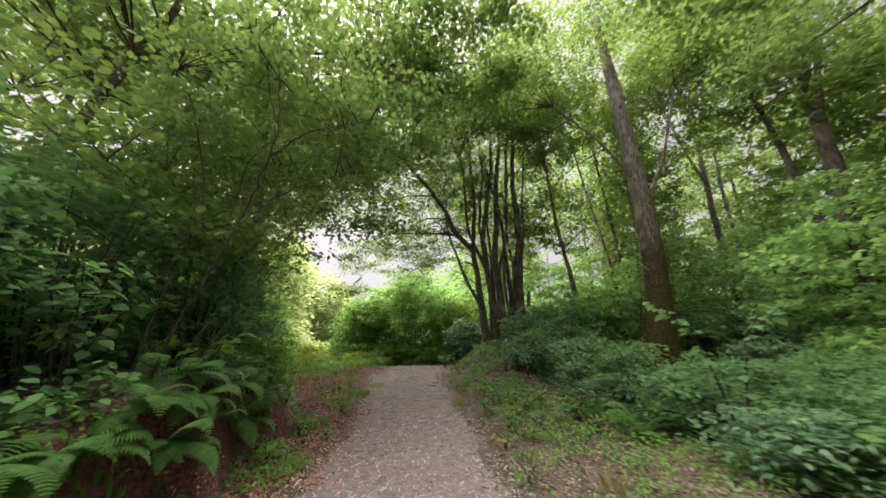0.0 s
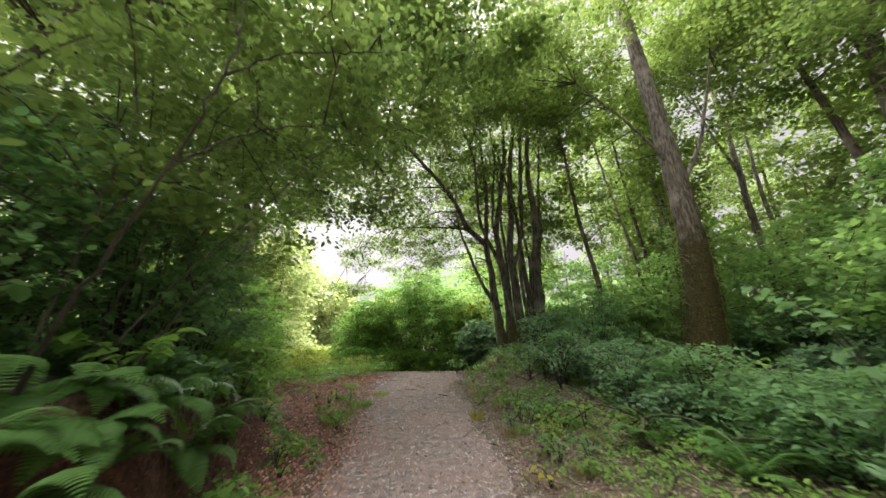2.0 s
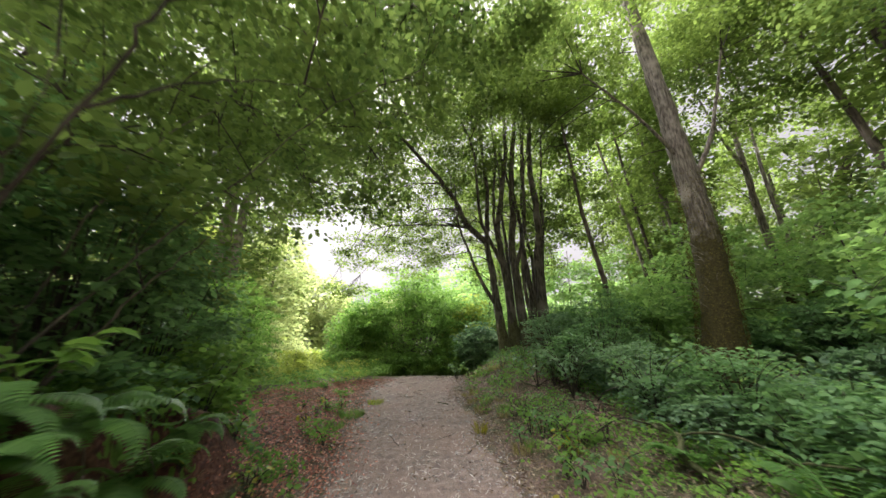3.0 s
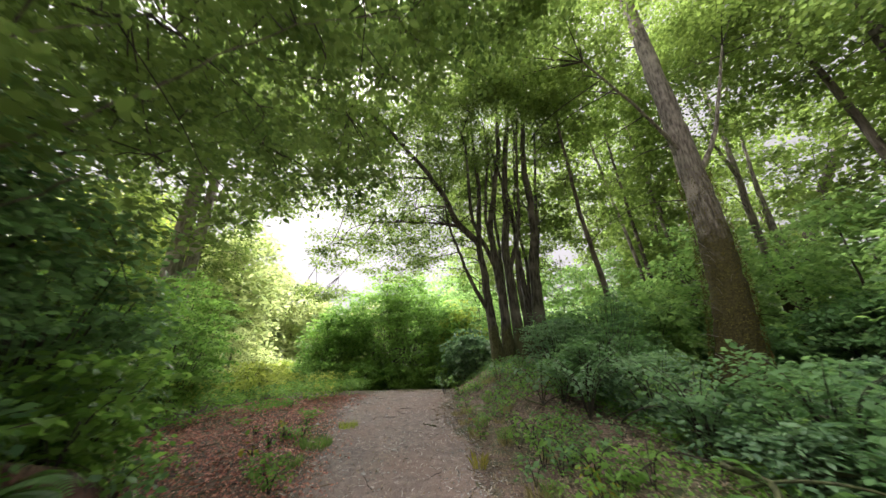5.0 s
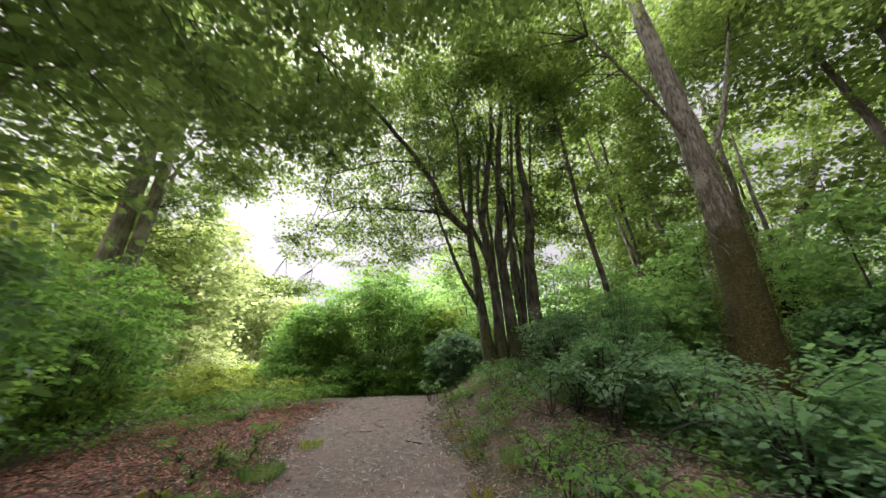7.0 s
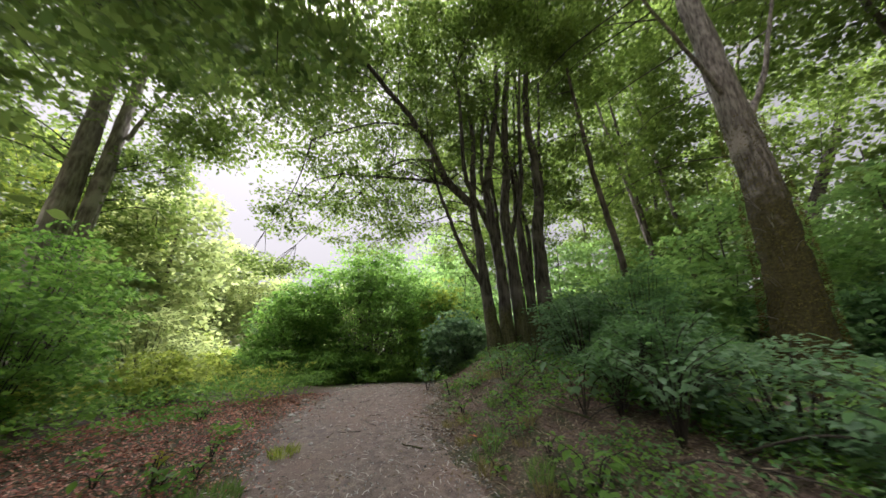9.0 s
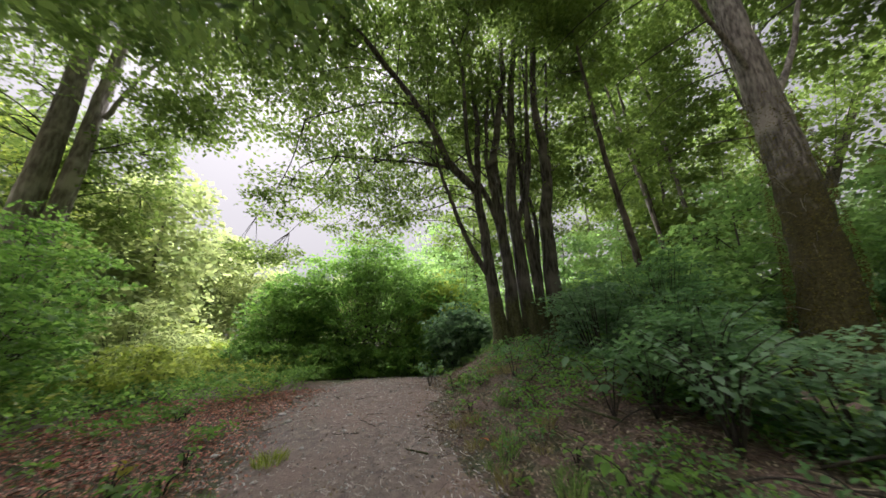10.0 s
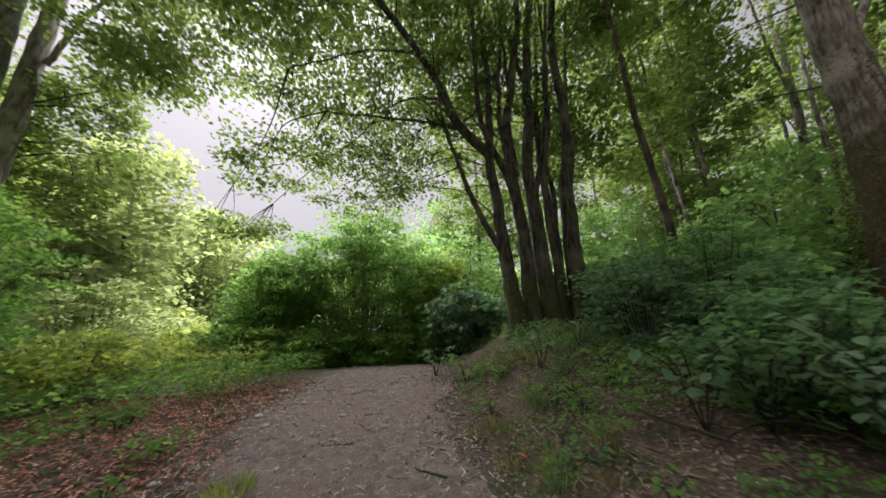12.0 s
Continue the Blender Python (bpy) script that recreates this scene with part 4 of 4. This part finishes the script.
litter("wood_chips", 634, "pale wood slivers strewn over the path", 8500, (-4, 1.5, 1.0, 15), CHIP, 0.07, path_zone, SLIVER, 0.16, 0.02)
litter("dry_stalks", 635, "dry grass stalks lying on the bank", 5200, (-0.4, 4.0, 1.0, 13), LITTER_TAN, 0.14, tan_zone, SLIVER * np.array([0.35, 1, 1.2]), 0.35, 0.03)
litter("dry_stalks", 636, "dry stalks lying among the red leaves", 1500, (-4.5, -1.2, 1.5, 12), LITTER_TAN, 0.16, red_zone, SLIVER * np.array([0.35, 1, 1.2]), 0.3, 0.03)


def gravel(seed, count):
    rng = np.random.default_rng(seed)
    y = rng.uniform(0.8, 15, count)
    x = path_mid(y) + path_half(y) * rng.uniform(-1.08, 1.08, count)
    s = 0.005 + 0.017 * rng.uniform(0, 1, count) ** 2.5
    s = s[:, None, None] * rng.uniform(0.7, 1.3, (count, 1, 3))
    a = rng.uniform(0, 2 * np.pi, count)
    z = land(x, y) + 0.006
    verts = (np.array([(1, 0, 0), (0, 1, 0), (-1, 0, 0), (0, -1, 0), (0.2, 0.1, 0.8)])[None] * s)
    ca, sa = np.cos(a)[:, None], np.sin(a)[:, None]
    v = np.stack([verts[..., 0] * ca - verts[..., 1] * sa + x[:, None], verts[..., 0] * sa + verts[..., 1] * ca + y[:, None], verts[..., 2] + z[:, None]], -1)
    f = (np.array([(0, 1, 4), (1, 2, 4), (2, 3, 4), (3, 0, 4)])[None] + 5 * np.arange(count)[:, None, None]).reshape(-1, 3)
    return tagged(new("gravel", mesh_from("gravel", v.reshape(-1, 3), f.tolist(), STONE)), "fine grey gravel scattered over the path", "gravel", kind="stuff")


gravel(641, 14000)


def stone(seed, x, y, size, label="small pale stone lying on the path"):
    rng = np.random.default_rng(seed)
    bm = bmesh.new()
    bmesh.ops.create_icosphere(bm, subdivisions=2, radius=size)
    for v in bm.verts:
        v.co *= 1 + 0.22 * noise.noise(v.co * (1.3 / size) + Vector((seed, 0, 0)))
        v.co.z *= 0.55
        v.co.x *= 1.3
    me = bpy.data.meshes.new("stone")
    bm.to_mesh(me)
    bm.free()
    me.materials.append(STONE_PALE)
    me.polygons.foreach_set("use_smooth", [True] * len(me.polygons))
    ob = new("stone", me)
    ob.location, ob.rotation_euler = at(x, y, size * 0.3), (0, 0, rng.uniform(0, 6))
    return tagged(ob, label, "stone", "stones on the path")


for i, (x, y, s) in enumerate([(-2.4, 10.85, 0.055), (-1.35, 10.75, 0.04), (-2.2, 10.55, 0.045), (-0.9, 8.1, 0.03), (-1.3, 10.1, 0.028), (-0.6, 9.0, 0.026), (-2.5, 11.9, 0.06), (-1.7, 9.6, 0.03),
                               (-0.3, 9.6, 0.025), (-1.9, 8.9, 0.028), (-1.2, 7.3, 0.03), (-0.1, 6.6, 0.025), (-2.0, 11.3, 0.035), (-1.5, 5.8, 0.03), (-2.6, 9.5, 0.03), (-0.2, 4.6, 0.025)]):
    stone(650 + i, x, y, s)


def lying_stick(seed, x, y, length, turn, thick=0.008, label="dry twig lying on the ground", name="fallen_twig", material=None, bend=0.12, rise=0.0):
    rng = np.random.default_rng(seed)
    c, s = math.cos(turn), math.sin(turn)
    pts = []
    for k in range(6):
        u = (k / 5 - 0.5) * length
        o = rng.normal(0, bend * length * 0.3)
        px, py = x + u * c - o * s, y + u * s + o * c
        pts.append((px, py, float(land(px, py)) + thick + 0.006 + rise * math.sin(math.pi * k / 5)))
    pts = np.array(pts) - np.array(at(x, y))
    v, f = tube(curve_through(pts, 3), np.linspace(thick, thick * 0.4, 16), 6, 0.08, seed)
    ob = new(name, mesh_from(name, v, f, material or TWIG, True))
    ob.location = at(x, y)
    return tagged(ob, label, "twig" if thick < 0.02 else "branch", "sticks on the ground")


stick_rng = np.random.default_rng(33)
for i in range(46):
    y = stick_rng.uniform(2.6, 13)
    x = path_mid(y) + stick_rng.uniform(-2.3, 2.6)
    lying_stick(700 + i, float(x), float(y), stick_rng.uniform(0.12, 0.5), stick_rng.uniform(0, 3.1), stick_rng.uniform(0.003, 0.008))
lying_stick(760, -0.35, 9.35, 0.32, 2.6, 0.014, "short dark stick lying on the path", material=BARK_DARK)
lying_stick(761, 2.35, 5.5, 1.5, 1.1, 0.04, "dark crooked fallen branch on the bank", "fallen_branch", BARK_DARK, 0.3, 0.22)
lying_stick(762, 2.9, 5.2, 1.3, 2.2, 0.035, "dark crooked fallen branch on the bank", "fallen_branch", BARK_DARK, 0.3, 0.25)
lying_stick(763, 2.2, 7.0, 1.7, -0.9, 0.01, "pale dead stick leaning in the undergrowth", "fallen_branch", TWIG, 0.12, 0.2)
lying_stick(764, 1.5, 8.9, 0.9, 2.0, 0.018, "dark stick on the bank", "fallen_branch", BARK_DARK, 0.2, 0.1)
lying_stick(765, -3.0, 5.2, 0.8, 0.4, 0.012, "dark stick among the red leaves", "fallen_branch", BARK_DARK, 0.2, 0.05)


for i, (x, y, n, a, th, up) in enumerate([(2.1, 5.9, 1.3, -0.7, 0.012, 0.3), (2.5, 5.0, 1.6, -1.0, 0.014, 0.35), (2.2, 4.6, 1.0, 0.5, 0.01, 0.15), (1.9, 6.5, 1.1, -0.3, 0.009, 0.25), (2.6, 6.8, 1.4, -1.2, 0.012, 0.4),
                                          (2.9, 4.2, 1.5, -0.8, 0.012, 0.3), (2.0, 8.2, 1.0, -0.6, 0.009, 0.2), (1.7, 10.0, 0.8, 0.2, 0.008, 0.12), (1.9, 10.4, 1.1, 0.6, 0.007, 0.1), (2.1, 9.9, 0.9, 0.1, 0.007, 0.1)]):
    lying_stick(780 + i, x, y, n, a, th, "bare dead branch caught in the undergrowth", "fallen_branch", BARK_DARK if i % 2 else TWIG, 0.16, up)


stick_line = curve_through([at(3.85, 7.2, -0.05), (3.7, 7.4, 0.75), (3.5, 7.62, 1.08)], 6)
ob = new("dead_stick", mesh_from("dead_stick", *tube(stick_line - stick_line[0], np.linspace(0.036, 0.026, len(stick_line)), 8, 0.12, 5), BARK_PALE, True))
ob.location = stick_line[0]
tagged(ob, "pale broken stick leaning out of the undergrowth", "branch")


# ---- roots hanging from the clay bank ----
for i, (x, y) in enumerate([(-2.62, 3.9), (-2.58, 4.25), (-2.5, 3.1)]):
    rr = np.random.default_rng(770 + i)
    top = np.array(at(x - 0.2, y, 0.02))
    foot = np.array(at(x + 0.28, y + rr.normal(0, 0.08), 0.02))
    mid = top * 0.45 + foot * 0.55 + np.array([0.1, rr.normal(0, 0.05), 0.1])
    ln = curve_through([top, mid, foot], 6) - top
    ob = new("root", mesh_from("root", *tube(ln, np.linspace(0.006, 0.0025, len(ln)), 6, 0.1, i), BARK_YOUNG, True))
    ob.location = top
    tagged(ob, "thin pale root hanging down the clay bank", "root", "roots of the bank")


# ---- ferns ----
def frond_mesh(rng, length, arch, pinnae=22):
    """A frond: a curved midrib with narrow leaflets on both sides."""
    verts, faces = [], []
    t = np.linspace(0, 1, pinnae + 2)
    px, pz = length * (t - 0.18 * t ** 2), length * (arch * np.sin(t * 1.9) * 0.75 - 0.25 * t ** 2)
    for k in range(1, pinnae + 1):
        w = length * 0.2 * (math.sin(math.pi * (0.12 + 0.88 * t[k]) ** 0.8) ** 0.8) + 0.008
        half = length / pinnae * 0.36
        for side in (-1, 1):
            b = len(verts)
            dz = -0.18 * w + rng.normal(0, 0.03) * w
            verts += [(px[k] - half, 0, pz[k]), (px[k] + half, 0, pz[k]), (px[k] + half * 0.9 + 0.12 * w, side * w * 0.6, pz[k] + dz * 0.3), (px[k] + 0.22 * w, side * w, pz[k] + dz), (px[k] - half * 0.8 + 0.06 * w, side * w * 0.6, pz[k] + dz * 0.3)]
            faces.append(tuple(b + i for i in ((0, 1, 2, 3, 4) if side > 0 else (4, 3, 2, 1, 0))))
    rib = np.stack([px, np.zeros_like(px), pz], 1)
    v, f = tube(rib, np.linspace(0.005, 0.0015, len(rib)), 4)
    return mesh_from("frond", list(map(tuple, v)) + verts, [tuple(f_) for f_ in f] + [tuple(i + len(v) for i in q) for q in faces], LEAF_FERN)


fern_rng = np.random.default_rng(41)
FRONDS = [frond_mesh(fern_rng, 1.0, 0.45 + 0.15 * k) for k in range(4)]


def fern(seed, x, y, size, count, lean=None, label="green sword fern on the bank"):
    rng = np.random.default_rng(seed)
    t = thing("fern", at(x, y, 0.0), label, "fern", "ferns")
    for k in range(count):
        a = 2 * math.pi * k / count + rng.normal(0, 0.2)
        if lean is not None:
            a = lean + (a % (2 * math.pi) - math.pi) * 0.55
        ob = part("frond", FRONDS[int(rng.integers(4))], t)
        s = size * rng.uniform(0.7, 1.1)
        ob.matrix_local = pose(0, 0, 0.02, rng.normal(0, 12), rng.uniform(-18, 12) if lean is None else rng.uniform(5, 48), math.degrees(a)) @ Matrix.Diagonal((s, s, s, 1))


for i, (x, y, s, c, ln) in enumerate([(-2.62, 2.3, 0.62, 11, 0.0), (-2.6, 2.75, 0.6, 11, 0.0), (-2.68, 3.3, 0.6, 10, 0.0), (-2.66, 3.75, 0.62, 11, 0.0), (-2.66, 4.2, 0.6, 11, 0.0), (-2.7, 4.7, 0.5, 9, 0.2), (-2.55, 1.8, 0.6, 10, 0.0), (-3.0, 1.3, 0.8, 11, 0.0),
                                      (-2.4, 2.6, 0.62, 11, 0.0), (-2.4, 2.2, 0.6, 11, 0.0), (-2.44, 2.95, 0.58, 10, 0.0), (-2.3, 2.4, 0.5, 9, 0.0), (-2.5, 3.25, 0.55, 9, 0.0), (-2.38, 1.75, 0.5, 9, 0.0), (-2.48, 3.5, 0.42, 8, 0.0), (-2.95, 3.1, 0.6, 10, 0.0), (2.3, 5.2, 0.6, 10, None), (2.6, 4.3, 0.6, 10, None), (4.2, 6.4, 0.7, 10, None), (3.4, 2.9, 0.7, 11, None)]):
    fern(800 + i, x, y, s, c, ln)


# ---- broad-leaved plants close to the path, leaf by leaf ----
def blade_mesh(name, leaf, cup):
    """A pointed leaf folded a little along its midrib."""
    half = [(0.0, 0.0), (0.2, 0.14), (0.33, 0.36), (0.3, 0.6), (0.15, 0.83)]
    verts = [(0, y, -0.16 * y * y) for _, y in half] + [(0, 1, -0.2)]
    verts += [(x, y, cup * x - 0.16 * y * y) for x, y in half[1:]] + [(-x, y, cup * x - 0.16 * y * y) for x, y in half[1:]]
    faces = [(0, 6, 1), (0, 1, 10)]
    for k in range(1, 4):
        faces += [(k, 5 + k, 6 + k, k + 1), (k, k + 1, 10 + k, 9 + k)]
    faces += [(4, 9, 5), (4, 5, 13)]
    return mesh_from(name, verts, faces, leaf, True)


def broadleaf(seed, x, y, height, reach, count, size, leaf, label="broad-leaved plant with large oval leaves", lean=(0, 0), name="broadleaf_plant"):
    rng = np.random.default_rng(seed)
    t = thing(name, at(x, y), label, "plant", "broad-leaved plants")
    shapes = [blade_mesh("leaf", leaf, c) for c in (0.1, 0.22, 0.32)]
    canes = max(3, count // 14)
    left_over = count
    for c in range(canes):
        a = 2 * math.pi * c / canes + rng.normal(0, 0.4)
        tip = np.array([reach * math.cos(a) + lean[0], reach * math.sin(a) + lean[1], height * rng.uniform(0.7, 1.05)])
        ln = curve_through([(0, 0, -0.03), (tip[0] * 0.35, tip[1] * 0.35, tip[2] * 0.7), tip], 7)
        cane = part("cane", mesh_from("cane", *tube(ln, np.linspace(0.009, 0.003, len(ln)), 5), TWIG, True), t)
        n = min(left_over, int(math.ceil(count / canes)))
        left_over -= n
        for k in range(n):
            u = 0.3 + 0.7 * (k + 0.5) / n
            q = ln[min(len(ln) - 1, int(u * (len(ln) - 1)))]
            b = a + (1.1 if k % 2 else -1.1) + rng.normal(0, 0.35)
            s = size * rng.uniform(0.65, 1.15)
            ob = part("leaf", shapes[k % 3], cane)
            ob.matrix_local = pose(*(q + rng.normal(0, 0.03, 3)), rng.normal(-14, 14), rng.normal(0, 16), math.degrees(b) - 90) @ Matrix.Diagonal((s, s, s, 1))


for i, (x, y, h, rc, n, s, lf) in enumerate([(2.15, 7.75, 0.95, 0.6, 240, 0.095, LEAF_TEAL), (2.75, 8.3, 1.1, 0.65, 200, 0.095, LEAF_TEAL), (2.05, 8.4, 0.85, 0.55, 150, 0.09, LEAF_SHRUB), (2.75, 6.35, 1.0, 0.6, 170, 0.1, LEAF_SHRUB), (3.3, 3.6, 1.75, 0.7, 60, 0.14, LEAF_SHRUB), (3.35, 5.6, 1.35, 0.6, 110, 0.11, LEAF_SHRUB),
                                                 (1.75, 8.65, 0.75, 0.5, 60, 0.13, LEAF_TEAL), (1.35, 10.5, 0.7, 0.45, 50, 0.13, LEAF_SHRUB), (-2.72, 3.55, 0.4, 0.45, 46, 0.16, LEAF_BRIGHT), (-2.75, 4.4, 0.4, 0.45, 46, 0.15, LEAF_BRIGHT), (-2.2, 4.2, 0.3, 0.25, 36, 0.1, LEAF_BRIGHT), (-2.1, 2.9, 0.28, 0.25, 30, 0.1, LEAF_BRIGHT), (-3.2, 2.6, 1.2, 0.6, 70, 0.16, LEAF_DARK),
                                                 (-3.3, 3.9, 0.9, 0.6, 60, 0.16, LEAF_SHRUB), (-2.9, 5.2, 0.6, 0.45, 50, 0.12, LEAF_BRIGHT), (0.9, 6.8, 0.3, 0.25, 24, 0.1, LEAF_SHRUB), (1.2, 7.7, 0.45, 0.3, 30, 0.12, LEAF_BRIGHT), (0.1, 12.6, 0.7, 0.4, 40, 0.13, LEAF_SHRUB), (0.5, 11.6, 0.5, 0.4, 40, 0.12, LEAF_BRIGHT)]):
    broadleaf(850 + i, x, y, h, rc, n, s, lf)

# leafy herbs standing on the mound and its slope
herb_rng = np.random.default_rng(67)
for i in range(22):
    y = float(herb_rng.uniform(5.0, 11.6))
    x = float(path_mid(y) + path_half(y) + herb_rng.uniform(0.35, 2.0))
    broadleaf(950 + i, x, y, float(herb_rng.uniform(0.2, 0.45)), 0.28, 34, 0.085, (LEAF_BRIGHT, LEAF_SHRUB, LEAF_BRIGHT)[i % 3], "low leafy herb on the slope beside the path", name="herb")

# seedlings on both verges
seed_rng = np.random.default_rng(61)
for i in range(26):
    y = float(seed_rng.uniform(3.6, 10.5))
    side = -1 if i % 3 else 1
    x = float(path_mid(y) + side * (path_half(y) + seed_rng.uniform(0.15, 1.0)))
    broadleaf(900 + i, x, y, float(seed_rng.uniform(0.12, 0.26)), 0.13, 12, 0.085, LEAF_BRIGHT if i % 4 else LEAF_YELLOW, "small fresh green seedling among the fallen leaves" if i % 4 else "small yellowing seedling among the fallen leaves", name="seedling")

# one orange leaf on the verge
ob = new("orange_leaf", blade_mesh("orange_leaf", ORANGE, 0.3))
ob.matrix_world = pose(*at(0.52, 9.28, 0.05), 10, 12, 40) @ Matrix.Diagonal((0.13, 0.13, 0.13, 1))
tagged(ob, "bright orange fallen leaf on the verge", "leaf")
